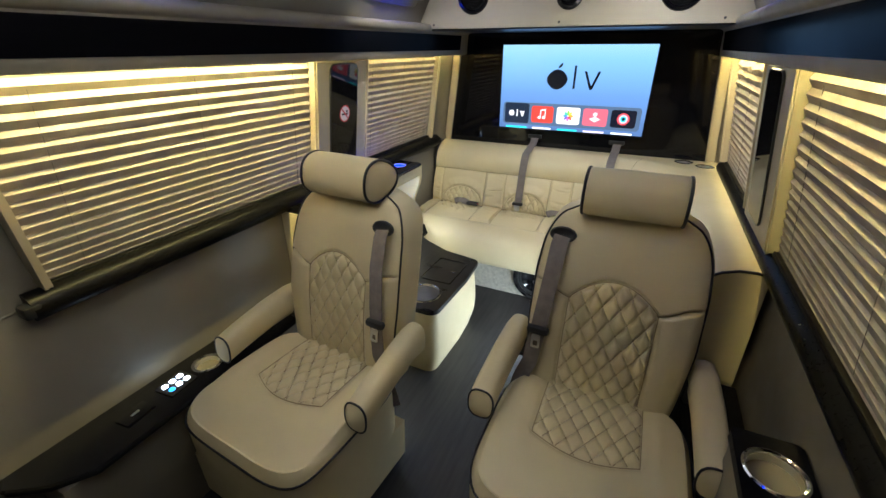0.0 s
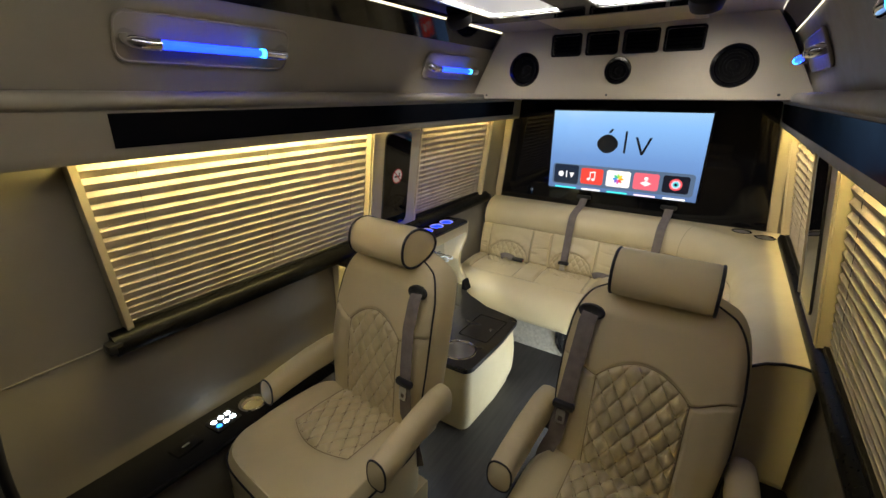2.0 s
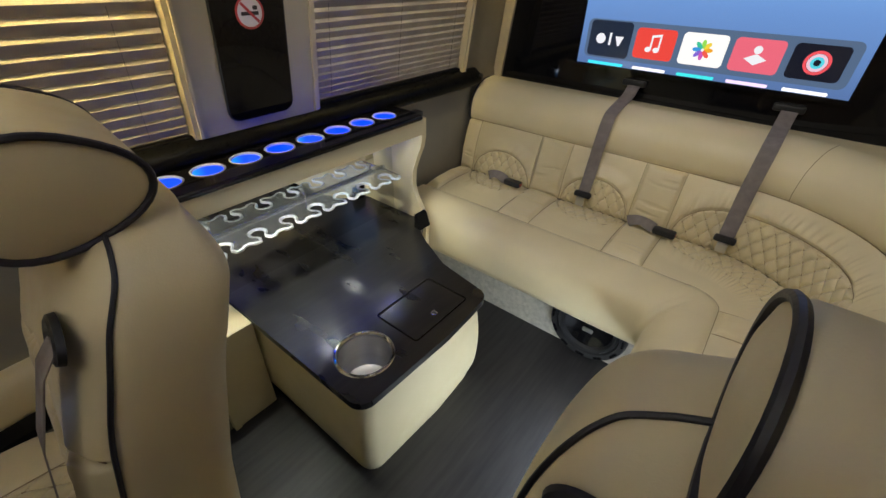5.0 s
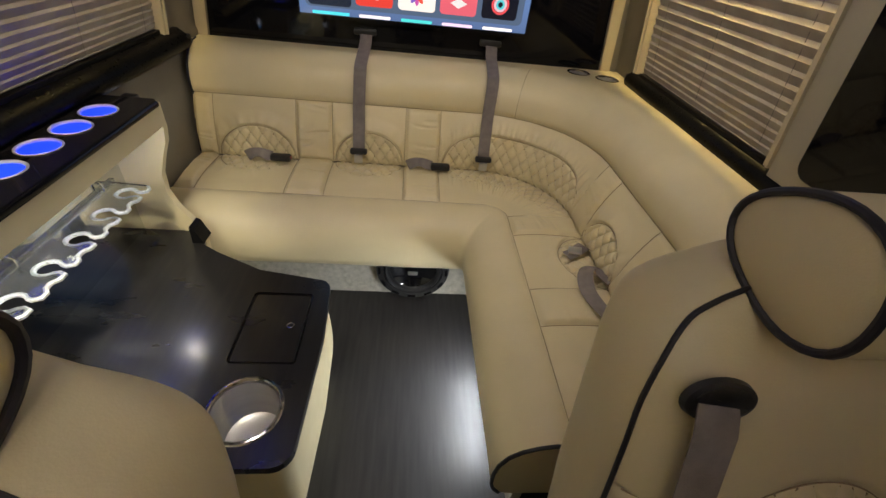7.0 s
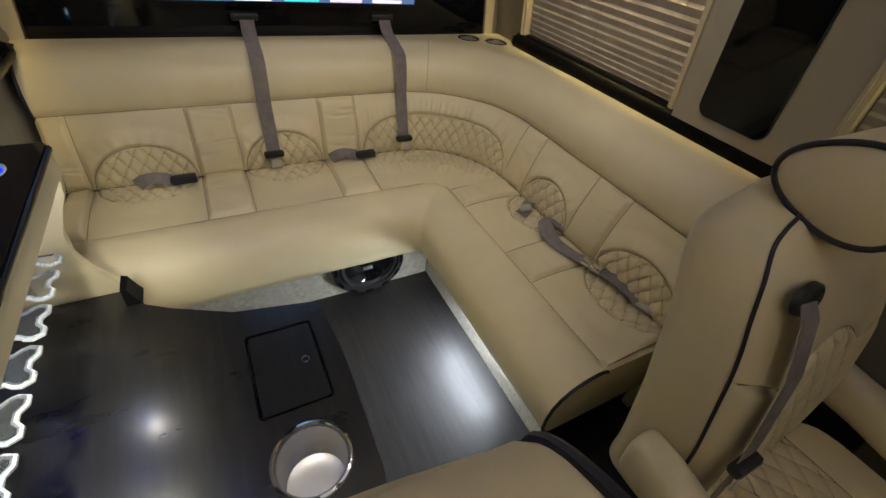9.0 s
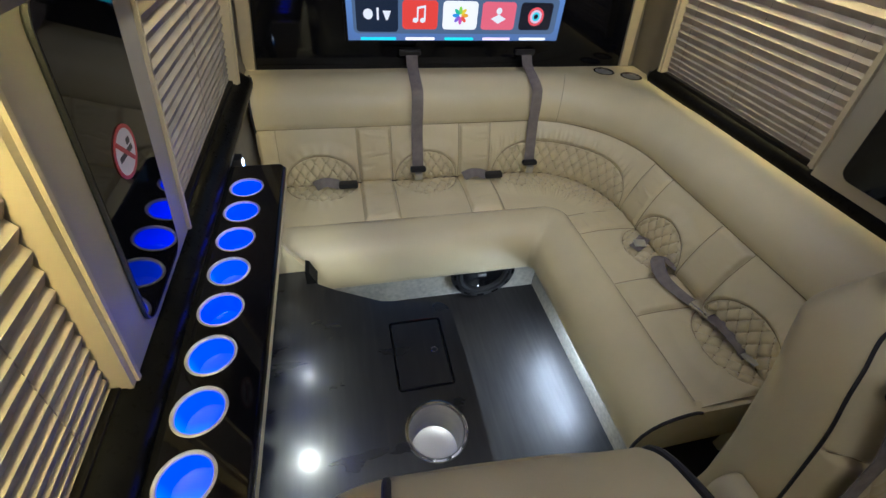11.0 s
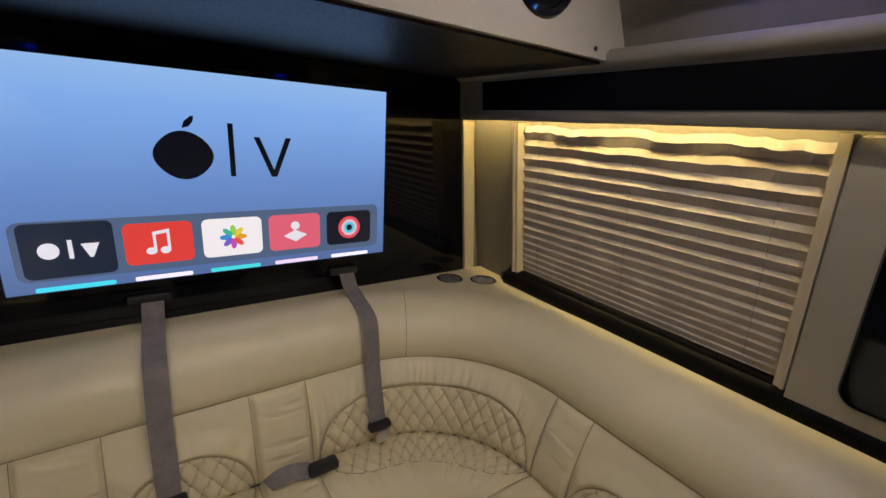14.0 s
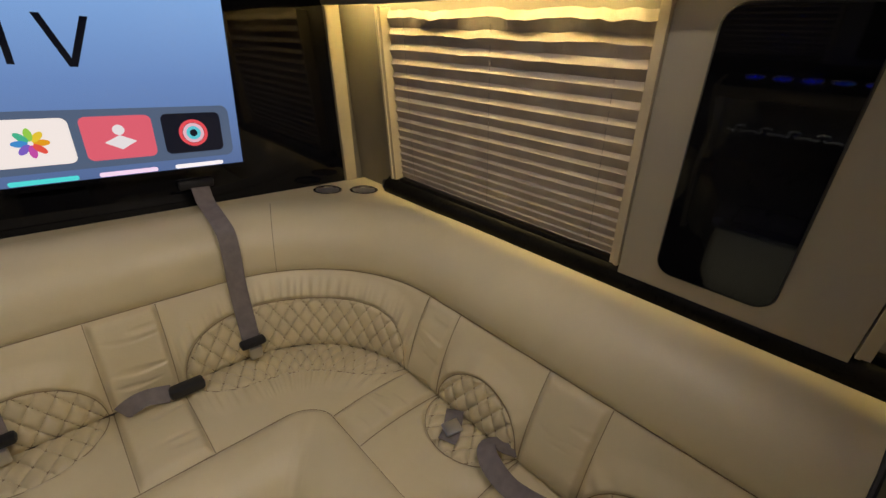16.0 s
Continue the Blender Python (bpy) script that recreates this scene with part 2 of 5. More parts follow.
def tube(points, radius, sides=8, closed=False, caps=True):
    pts = [Vector(p) for p in points]
    n = len(pts)
    verts, faces = [], []
    side = None
    for i, p in enumerate(pts):
        a = pts[(i - 1) % n] if closed or i else p
        c = pts[(i + 1) % n] if closed or i < n - 1 else p
        d = (c - a).normalized()
        if side is None:
            side = d.orthogonal().normalized()
        side = (side - d * side.dot(d)).normalized()
        up = d.cross(side)
        r = radius(i / max(1, n - 1)) if callable(radius) else radius
        for k in range(sides):
            t = 2 * math.pi * k / sides
            verts.append(tuple(p + side * (r * math.cos(t)) + up * (r * math.sin(t))))
    for i in range(n if closed else n - 1):
        for k in range(sides):
            a, b = i * sides, ((i + 1) % n) * sides
            faces.append((a + k, a + (k + 1) % sides, b + (k + 1) % sides, b + k))
    if caps and not closed:
        faces += [tuple(range(sides)), tuple(range((n - 1) * sides, n * sides))]
    return verts, faces


def curve_through(points, steps):
    """A smooth line through points (Catmull-Rom)."""
    p = [Vector(q) for q in points]
    p = [2 * p[0] - p[1]] + p + [2 * p[-1] - p[-2]]
    out = []
    for i in range(1, len(p) - 2):
        for k in range(steps):
            u = k / steps
            out.append(0.5 * (2 * p[i] + (p[i + 1] - p[i - 1]) * u + (2 * p[i - 1] - 5 * p[i] + 4 * p[i + 1] - p[i + 2]) * u * u + (3 * p[i] - p[i - 1] - 3 * p[i + 1] + p[i + 2]) * u ** 3))
    return out + [p[-2]]


def ribbon(points, normals, width, thick=0.0016):
    """A flat strap along points; normals: the way its flat side faces."""
    pts = [Vector(p) for p in points]
    verts, faces = [], []
    for i, p in enumerate(pts):
        d = (pts[min(i + 1, len(pts) - 1)] - pts[max(i - 1, 0)]).normalized()
        nn = Vector(normals[i] if isinstance(normals, list) else normals).normalized()
        w = d.cross(nn).normalized()
        nn = w.cross(d).normalized()
        for a, b in ((-1, -1), (1, -1), (1, 1), (-1, 1)):
            verts.append(tuple(p + w * (a * width / 2) + nn * (b * thick / 2)))
    for i in range(len(pts) - 1):
        for k in range(4):
            faces.append((i * 4 + k, i * 4 + (k + 1) % 4, i * 4 + 4 + (k + 1) % 4, i * 4 + 4 + k))
    k = (len(pts) - 1) * 4
    faces += [(0, 1, 2, 3), (k, k + 1, k + 2, k + 3)]
    return verts, faces


def circle(cx, cy, r, n=32, squash=1.0):
    return [(cx + r * math.cos(2 * math.pi * i / n), cy + r * squash * math.sin(2 * math.pi * i / n)) for i in range(n)]


def rounded(x0, x1, y0, y1, r, n=6):
    pts = []
    for cx, cy, a in ((x1 - r, y1 - r, 0), (x0 + r, y1 - r, 90), (x0 + r, y0 + r, 180), (x1 - r, y0 + r, 270)):
        pts += [(cx + r * math.cos(radians(a + 90 * i / n)), cy + r * math.sin(radians(a + 90 * i / n))) for i in range(n + 1)]
    return pts


def inside(p, ring):
    hit, n = False, len(ring)
    for i in range(n):
        (x0, y0), (x1, y1) = ring[i], ring[(i + 1) % n]
        if (y0 > p[1]) != (y1 > p[1]) and p[0] < (x1 - x0) * (p[1] - y0) / (y1 - y0) + x0:
            hit = not hit
    return hit


def plate(outline, holes, z0, z1):
    """A flat plate between heights z0 and z1 with holes cut through it."""
    rings = [outline] + list(holes)
    pts, edges = [], []
    for ring in rings:
        k, n = len(pts), len(ring)
        pts += [Vector(p) for p in ring]
        edges += [(k + i, k + (i + 1) % n) for i in range(n)]
    v2, _, tris, _, _, _ = geometry.delaunay_2d_cdt(pts, edges, [], 0, 1e-6)
    keep = []
    for f in tris:
        c = sum((v2[i] for i in f), Vector((0, 0))) / len(f)
        if inside(c, outline) and not any(inside(c, h) for h in holes):
            keep.append(tuple(f))
    n = len(v2)
    verts = [(p.x, p.y, z0) for p in v2] + [(p.x, p.y, z1) for p in v2]
    count = {}
    for f in keep:
        for i in range(3):
            e = (f[i], f[(i + 1) % 3])
            count[tuple(sorted(e))] = count.get(tuple(sorted(e)), 0) + 1
    faces = [f for f in keep] + [tuple(i + n for i in f) for f in keep]
    faces += [(a, b, b + n, a + n) for (a, b), c in count.items() if c == 1]
    return verts, faces


def lathe(profile, n=32):
    """Profile (radius, height) turned about z."""
    verts, faces = [], []
    for r, z in profile:
        verts += [(r * math.cos(2 * math.pi * k / n), r * math.sin(2 * math.pi * k / n), z) for k in range(n)]
    for i in range(len(profile) - 1):
        faces += [(i * n + k, i * n + (k + 1) % n, (i + 1) * n + (k + 1) % n, (i + 1) * n + k) for k in range(n)]
    return verts, faces


def prism(profile, y0, y1):
    """A closed outline in x and z, drawn out along y."""
    n = len(profile)
    verts = [(x, y0, z) for x, z in profile] + [(x, y1, z) for x, z in profile]
    faces = [(i, (i + 1) % n, n + (i + 1) % n, n + i) for i in range(n)]
    return verts, faces + [tuple(range(n)), tuple(range(n, 2 * n))]


def thing(name, label, category, at=None, group="", kind=""):
    ob = new(name)
    ob.matrix_world = at or Matrix.Identity(4)
    ob.empty_display_size = 0.05
    return tagged(ob, label, category, group, kind)


def part(name, vf, mat, parent=None, label="", smooth=True, at=None):
    d = vf if isinstance(vf, bpy.types.Mesh) else mesh(name, *vf, smooth=smooth)
    if not d.materials:
        d.materials.append(mat)
    ob = new(name, d)
    if parent:
        ob.parent = parent
    if at:
        ob.matrix_basis = at
    return tagged(ob, label)


def structure(name, vf, mat, label, category, smooth=True):
    return tagged(part(name, vf, mat, smooth=smooth), label, category, kind="structure")


def quilt(p, q, w, h):
    """Puffed diamonds: 1 on the puffs, 0 on the stitches."""
    a, b = p / w + q / h, p / w - q / h
    da, db = abs(a - round(a)) * 2, abs(b - round(b)) * 2
    return math.sqrt(1 - (1 - da) ** 3) * math.sqrt(1 - (1 - db) ** 3)


def groove(d, width):
    """0 in the middle of a seam, 1 away from it."""
    return 1 - math.exp(-((d / width) ** 2))


def ease(t):
    t = min(1.0, max(0.0, t))
    return t * t * (3 - 2 * t)

# ---------------------------------------------------------------- the shell of the van
XC = 0.02           # middle of the cabin
Y0, Y1 = -0.9, 3.0  # front partition and rear doors
CEIL = 1.775
BAND_OUT = 0.020    # the window band lies deeper on one side


def side_x(s, half):
    return XC + s * half


def shell_wall(s):
    """Side wall in section: lower panel, leaning window band, valance, rolled shelf, upper panel, light cove."""
    out = BAND_OUT if s < 0 else 0.0
    inner = [(0.85, -0.02), (0.85, 0.80), (0.845 + out, 0.83), (0.778 + out, 1.315), (0.772 + out, 1.398), (0.7075, 1.398), (0.7095, 1.345), (0.718, 1.326), (0.717, 1.321), (0.709, 1.321), (0.704, 1.327), (0.702, 1.345), (0.696, 1.43), (0.694, 1.437)]
    inner += [(0.694 + 0.0195 * math.cos(radians(a)), 1.458 + 0.0195 * math.sin(radians(a))) for a in range(230, 60, -20)]
    inner += [(0.738, 1.480), (0.722, 1.52), (0.690, 1.60), (0.648, 1.690), (0.640, 1.70), (0.590, 1.770), (0.58, 1.83)]
    outer = [(0.97, 1.83), (0.97, -0.02)]
    return prism([(side_x(s, h), z) for h, z in inner + outer], Y0, Y1)


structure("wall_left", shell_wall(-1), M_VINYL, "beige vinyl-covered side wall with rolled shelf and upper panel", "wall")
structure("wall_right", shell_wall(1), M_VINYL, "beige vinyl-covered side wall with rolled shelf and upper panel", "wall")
structure("wall_front", block(-0.93, 0.97, Y0 - 0.05, Y0, -0.02, 1.83), M_VINYL, "plain beige partition at the front of the cabin", "wall")
structure("wall_rear", block(-0.93, 0.97, 3.005, 3.06, -0.02, 1.83), M_VINYL, "beige trimmed rear wall of the van", "wall")
structure("floor", block(-0.95, 0.99, Y0, Y1, -0.06, 0.0), M_FLOOR, "dark wood-look vinyl floor with a satin sheen", "floor")
structure("ceiling", block(-0.93, 0.97, Y0, Y1, CEIL, CEIL + 0.05), M_HEADLINER, "beige fabric headliner of the van roof", "ceiling")


def cove(s, name):
    """Black gloss strip with a fine light line above and below."""
    t = thing(name, "black gloss cove strip with thin pale light lines", "trim", kind="structure")
    a, b = (side_x(s, 0.640), 1.698), (side_x(s, 0.588), 1.768)
    part("strip", prism([a, b, (b[0] - s * 0.004, b[1] - 0.003), (a[0] - s * 0.004, a[1] - 0.003)], Y0, 2.42), M_GLOSS, t)
    half = 0.003 if s < 0 else 0.001
    part("light_line", block(side_x(s, 0.582) - half, side_x(s, 0.582) + half, Y0, 2.415, 1.774 - 2 * half, 1.774), M_LINE, t)
    if s > 0:
        part("light_line", prism([(a[0] - s * 0.004, a[1] - 0.004), (a[0] - s * 0.002, a[1] - 0.007), (a[0] - s * 0.005, a[1] - 0.005)], Y0, 2.415), M_LINE, t)
    return t


cove(-1, "trim_cove_left")
cove(1, "trim_cove_right")


def valance(s, y_front, name):
    verts = prism([(side_x(s, 0.7035), 1.350), (side_x(s, 0.6975), 1.430), (side_x(s, 0.6898), 1.430), (side_x(s, 0.6988), 1.350)], y_front, 2.86)
    return structure(name, verts, M_VALANCE, "long black glossy strip over the windows", "trim")


valance(-1, 0.645, "trim_valance_left")
valance(1, -0.6, "trim_valance_right")


def window_band_x(s, z, off=0.0):
    """The leaning window band: off metres inwards from it."""
    h = 0.845 - (z - 0.83) * (0.845 - 0.778) / (1.315 - 0.83)
    return side_x(s, h + (BAND_OUT if s < 0 else 0.0) - off)


def slanted(vf, lean):
    """Leans an upright forward by lean metres over the height of a window."""
    return [(x, y - lean * (z - 0.84) / 0.47, z) for x, y, z in vf[0]], vf[1]


def pleated_blind(s, y0, y1, name, label, crumple=0.0, seed=1, pitch=0.034, shrink=0.96, low=0.90, least=0.0095, slant=0.0):
    rng = random.Random(seed)
    t = thing(name, label, "blind")
    z, z_end, ridge = 1.312, 0.842, []
    knots = [[rng.uniform(-1, 1) for _ in range(9)] for _ in range(4)]
    step = pitch
    while z > z_end:
        ridge.append(z)
        step = max(least, step * (shrink if z > 0.95 else low))
        z -= step
    ys = np.linspace(y0 + 0.012, y1 - 0.012, 70)
    wave = [(rng.uniform(2, 7), rng.uniform(0, 6), rng.uniform(0.0001, 0.0003)) for _ in ridge]
    verts, faces = [], []
    n = len(ys)
    for i, zr in enumerate(ridge):
        gap = (zr - ridge[i + 1]) if i + 1 < len(ridge) else 0.006
        low_down = i / len(ridge)
        depth = 0.0098 - 0.0056 * low_down
        f, ph, amp = wave[i]
        for dz, off in ((0.0, 0.007), (-gap * (0.46 - 0.32 * low_down), 0.007 + depth)):
            for y in ys:
                e = (y - y0) / (y1 - y0)
                sag = amp * math.sin(f * e * 3 + ph) + 0.0012 * math.sin(math.pi * e) * (1 - i / len(ridge))
                fold = 0.0
                if crumple and i < 4:
                    k = min(int(e * 8), 7)
                    crimp = knots[i][k] + (knots[i][k + 1] - knots[i][k]) * (e * 8 - k)
                    fold = crumple * (1 - i / 4) ** 1.4 * (0.40 * crimp + 0.8 * abs(noise.noise(Vector((e * 13, i * 1.7, seed + 4)))) + 0.5 * (1 - e))
                zz = zr + dz + sag - fold * 0.012
                verts.append((window_band_x(s, zz, off + fold * 0.016), y - slant * (1 - e) * (zz - 0.84) / 0.47, zz))
    for r in range(2 * len(ridge) - 1):
        for k in range(n - 1):
            faces.append((r * n + k, r * n + k + 1, (r + 1) * n + k + 1, (r + 1) * n + k))
    d = mesh("fabric", verts, faces, smooth=False)
    part("fabric", d, M_FABRIC, t, "taupe pleated fabric, tighter folds near the bottom")
    zb = ridge[-1] - 0.012
    xb = window_band_x(s, zb, 0.012)
    part("bottom_rail", block(xb - 0.010, xb + 0.010, y0 + 0.008, y1 - 0.008, zb - 0.008, zb + 0.006, 0.003), M_SILL, t, "dark bottom rail")
    for yy in (y0, y1):
        prof = [(window_band_x(s, 0.835, 0.0), 0.835), (window_band_x(s, 0.835, 0.036), 0.835), (window_band_x(s, 1.318, 0.036), 1.318), (window_band_x(s, 1.318, 0.0), 1.318)]
        lean = slant if yy == y0 else 0.0
        part("side_channel", slanted(prism(prof, yy - 0.009, yy + 0.009), lean), M_CHANNEL, t, "cream side channel")
        prof2 = [(window_band_x(s, 0.835, 0.0), 0.835), (window_band_x(s, 0.835, 0.041), 0.835), (window_band_x(s, 1.318, 0.041), 1.318), (window_band_x(s, 1.318, 0.0), 1.318)]
        w = 0.006 if yy == y0 else -0.006
        part("channel_lip", slanted(prism(prof2, yy - 0.0035 - w, yy + 0.0035 - w), lean), M_CHANNEL, t)
    for k in (0.1, 0.5, 0.9):
        yc = y0 + (y1 - y0) * k
        pts = [(window_band_x(s, zz, 0.012), yc, zz) for zz in np.linspace(1.30, 0.86, 30)]
        part("cord", tube(pts, 0.0008, 5), M_BELT, t)
    return t


BIG = "taupe pleated window blind, closed, glowing warm at the top"
pleated_blind(-1, 0.61, 1.60, "window_blind", BIG, seed=3, pitch=0.036, shrink=0.975, low=0.955, least=0.013, slant=0.040)
pleated_blind(-1, 1.955, 2.70, "window_blind", "shorter taupe pleated blind beside the sofa", seed=5, shrink=0.97, low=0.93, least=0.012)
pleated_blind(1, 2.0, 2.75, "window_blind", "taupe pleated blind with crumpled top folds above the sofa", crumple=1.0, seed=9, pitch=0.043, shrink=0.955, low=0.93, least=0.012)
pleated_blind(1, 0.45, 1.60, "window_blind", BIG, seed=12, pitch=0.036, shrink=0.975, low=0.955, least=0.013)


def led_strip(s, y0, y1):
    t = thing("led_strip", "warm yellow light strip tucked above a window blind", "light")
    x = side_x(s, 0.7175 if s < 0 and y1 < 1.7 else 0.7122)
    part("housing", block(x - 0.004, x + 0.004, y0, y1, 1.3905, 1.3975, 0.001), M_CHANNEL, t)
    part("emitter", block(x - 0.0030, x + 0.0030, y0 + 0.01, y1 - 0.01, 1.3875, 1.3905), (M_WARM_LOW if y1 < 1.7 else M_WARM_DIM) if s > 0 else M_WARM if y1 < 1.7 else M_WARM_MID, t, "glowing warm strip")


for s, y0, y1 in ((-1, 0.60, 1.56), (-1, 2.0, 2.95), (1, 0.35, 1.56), (1, 2.03, 2.95)):
    led_strip(s, y0, y1)


def pillar_pad(s, y0, y1, g0, g1, name):
    """Padded upright between two windows, holding a dark glass panel."""
    t = thing(name, "padded beige pillar with a rounded dark glass panel", "pillar", kind="structure")
    lean = math.degrees(math.atan2(0.845 - 0.778, 1.315 - 0.83))
    up = Vector((window_band_x(s, 1.318) - window_band_x(s, 0.83), 0, 1.318 - 0.83))
    long = up.length
    m = Matrix.Translation((window_band_x(s, 0.83), 0, 0.83)) @ Matrix((( 0, up.x / long, -s * up.z / long, 0), (1, 0, 0, 0), (0, up.z / long, s * up.x / long, 0), (0, 0, 0, 1)))
    pad = plate(rounded(y0, y1, -0.012, long, 0.008), [], 0.0, 0.034)
    part("pad", moved(pad, m), M_PAD, t)
    pane = plate(rounded(g0, g1, 0.035, long - 0.008, 0.028), [], 0.034, 0.041)
    part("glass", moved(pane, m), M_GLASSBLACK, t, "dark mirror-like glass")
    edge = [tuple(m @ Vector((p[0], p[1], 0.037))) for p in rounded(g0, g1, 0.035, long - 0.008, 0.028)]
    part("gasket", tube(edge, 0.004, 6, closed=True), M_PLASTIC, t)
    return t, m


_, ml = pillar_pad(-1, 1.612, 1.945, 1.685, 1.868, "pillar_left")
pillar_pad(1, 1.612, 1.988, 1.728, 1.915, "pillar_right")


def no_smoking_sign():
    t = thing("no_smoking_sign", "round white and red sticker on the dark glass", "sign")
    c = (1.777, 0.283)
    part("disc", moved(plate(circle(*c, 0.034, 40), [], 0.0415, 0.0419), ml), M_SIGNWHITE, t)
    part("ring", moved(plate(circle(*c, 0.036, 40), [circle(*c, 0.031, 40)], 0.0416, 0.0424), ml), M_SIGNRED, t, "red ring")
    bar = moved(plate([(c[0] + a * 0.030 * 0.7 + b * 0.0022, c[1] - a * 0.030 * 0.7 + b * 0.0022) for a, b in ((-1, -1), (1, -1), (1, 1), (-1, 1))], [], 0.0416, 0.0424), ml)
    part("slash", bar, M_SIGNRED, t)
    part("cigarette", moved(plate([(c[0] - 0.022, c[1] - 0.006), (c[0] + 0.022, c[1] - 0.006), (c[0] + 0.022, c[1] + 0.002), (c[0] - 0.022, c[1] + 0.002)], [], 0.0415, 0.0421), ml), M_PLASTIC, t)
    part("smoke", moved(plate(rounded(c[0] + 0.008, c[0] + 0.020, c[1] + 0.005, c[1] + 0.014, 0.003), [], 0.0415, 0.0421), ml), M_PLASTIC, t)


no_smoking_sign()


def sill(s, y0, y1, name):
    t = thing(name, "black moulded sill under the window blinds", "sill", kind="structure")
    prof = [(side_x(s, 0.852), 0.775), (side_x(s, 0.822), 0.770), (side_x(s, 0.806), 0.782), (side_x(s, 0.802), 0.800), (side_x(s, 0.808), 0.816), (side_x(s, 0.838), 0.838), (side_x(s, 0.852), 0.838)]
    part("moulding", prism(prof, y0, y1), M_SILLGLOSS, t)
    ends = [y for y in (y0, y1) if -0.5 < y < 2.95]
    for y in ends:
        part("end_cap", moved(block(-0.020, 0.024, -0.02, 0.02, -0.016, 0.018, 0.008), pose(side_x(s, 0.828), y, 0.800)), M_PLASTIC, t)
    return t


sill(-1, 0.56, 2.80, "sill_left")
sill(1, -0.7, 2.80, "sill_right")
structure("trim_seam_left", tube([(side_x(-1, 0.849), y, 0.800 - 0.02 * (0.56 - y)) for y in np.linspace(-0.85, 0.54, 8)], 0.0025, 6), M_VINYL, "welted seam in the vinyl side wall", "trim")

structure("trim_door_seal", tube([(side_x(-1, 0.846), 0.325 - 0.065 * math.sin(k * math.pi * 0.75) ** 2 + 0.06 * k ** 3, 1.05 - 0.95 * k) for k in np.linspace(0, 1, 30)], 0.012, 10), M_PLASTIC, "black rubber door seal curving down the side wall", "trim")

# ---------------------------------------------------------------- rear wall: screen panel, bulkhead, posts
tvp = plate([(-0.795, 0.745), (0.79, 0.745), (0.715, 1.455), (-0.705, 1.455)], [], 0.0, 0.02)
structure("panel_rear", moved(tvp, Matrix(((1, 0, 0, 0), (0, 0, -1, 3.002), (0, 1, 0, 0), (0, 0, 0, 1)))), M_GLOSS, "high-gloss black panel behind the screen", "panel", smooth=False)
for s in (-1, 1):
    b0, b1 = (-0.795, -0.705) if s < 0 else (0.79, 0.715)
    post = plate([(b0 + s * 0.003, 0.76), (b0 + s * 0.045, 0.76), (b1 + s * 0.055, 1.45), (b1 + s * 0.003, 1.45)], [], 0.0, 0.028)
    structure("trim_post_" + ("left" if s < 0 else "right"), moved(post, Matrix(((1, 0, 0, 0), (0, 0, -1, 3.004), (0, 1, 0, 0), (0, 0, 0, 1)))), M_CHANNEL, "cream upright beside the black panel", "trim")


def bulkhead():
    t = thing("bulkhead", "beige overhead bulkhead with speakers and air vents", "bulkhead", kind="structure")
    face = Matrix(((1, 0, 0, 0), (0, 0, -1, 2.435), (0, 1, 0, 0), (0, 0, 0, 1)))
    rings = [circle(-0.425, 1.592, 0.070), circle(0.037, 1.576, 0.050), circle(0.485, 1.581, 0.072)]
    vents = [(-0.281, -0.146), (-0.114, 0.021), (0.051, 0.190), (0.218, 0.363)]
    boxes = [rounded(a, b, 1.650, 1.738, 0.012) for a, b in vents]
    outline = [(-0.735, 1.452), (0.775, 1.452), (0.64, 1.70), (0.59, 1.772), (-0.55, 1.772), (-0.60, 1.70)]
    part("face_board", moved(plate(outline, rings + boxes, 0.0, 0.015), face), M_PAD, t)
    part("underside", block(-0.735, 0.775, 2.436, 2.981, 1.446, 1.4515), M_PLASTIC, t, "black glossy underside")
    for x in (-0.64, 0.0, 0.655):
        part("screw", moved(lathe([(0.0, 0.018), (0.004, 0.0175), (0.0055, 0.015)], 10), face @ Matrix.Translation((x, 1.470, 0))), M_PLASTIC, t)
    part("trim_flap", sheet(lambda u, v: (-0.26 + 0.58 * u + 0.02 * v, 2.13 + 0.03 * math.sin(math.pi * u) + (0.27 - 0.03 * u) * v, 1.7715 - 0.011 * v - 0.004 * v * math.sin(math.pi * u) + 0.0012 * math.sin(u * 17) * v), np.linspace(0, 1, 40), np.linspace(0, 1, 8)), M_SEAT, t, "loose pale trim strip")
    tab = part("flap_tab", block(0.322, 0.368, 2.20, 2.385, 1.758, 1.762, 0.001), M_CHANNEL, t, "pale fixing tab")
    for y in (2.25, 2.345):
        part("tab_hole", moved(lathe([(0.0, -0.0006), (0.006, 0.0)], 12), Matrix.Translation((0.352, y, 1.7575))), M_PLASTIC, tab)
    return face, vents


bh_face, bh_vents = bulkhead()


def round_speaker(x, z, r):
    t = thing("speaker", "round black speaker with chrome-edged grille in the bulkhead", "speaker", at=bh_face @ Matrix.Translation((x, z, 0)), group="bulkhead speakers")
    part("rim", lathe([(r - 0.012, 0.014), (r - 0.008, 0.022), (r + 0.004, 0.022), (r + 0.008, 0.0155)]), M_GLOSS, t)
    part("cone", lathe([(r - 0.012, 0.014), (r * 0.62, -0.012), (r * 0.34, -0.020), (r * 0.33, -0.012), (r * 0.2, -0.004), (0.0005, 0.0)]), M_SILL, t)
    for k in range(1, 5):
        part("grille_ring", moved(tube([(p[0], p[1], 0.012) for p in circle(0, 0, (r - 0.012) * k / 5, 28)], 0.0015, 5, closed=True), Matrix.Identity(4)), M_SILL, t)
    return t


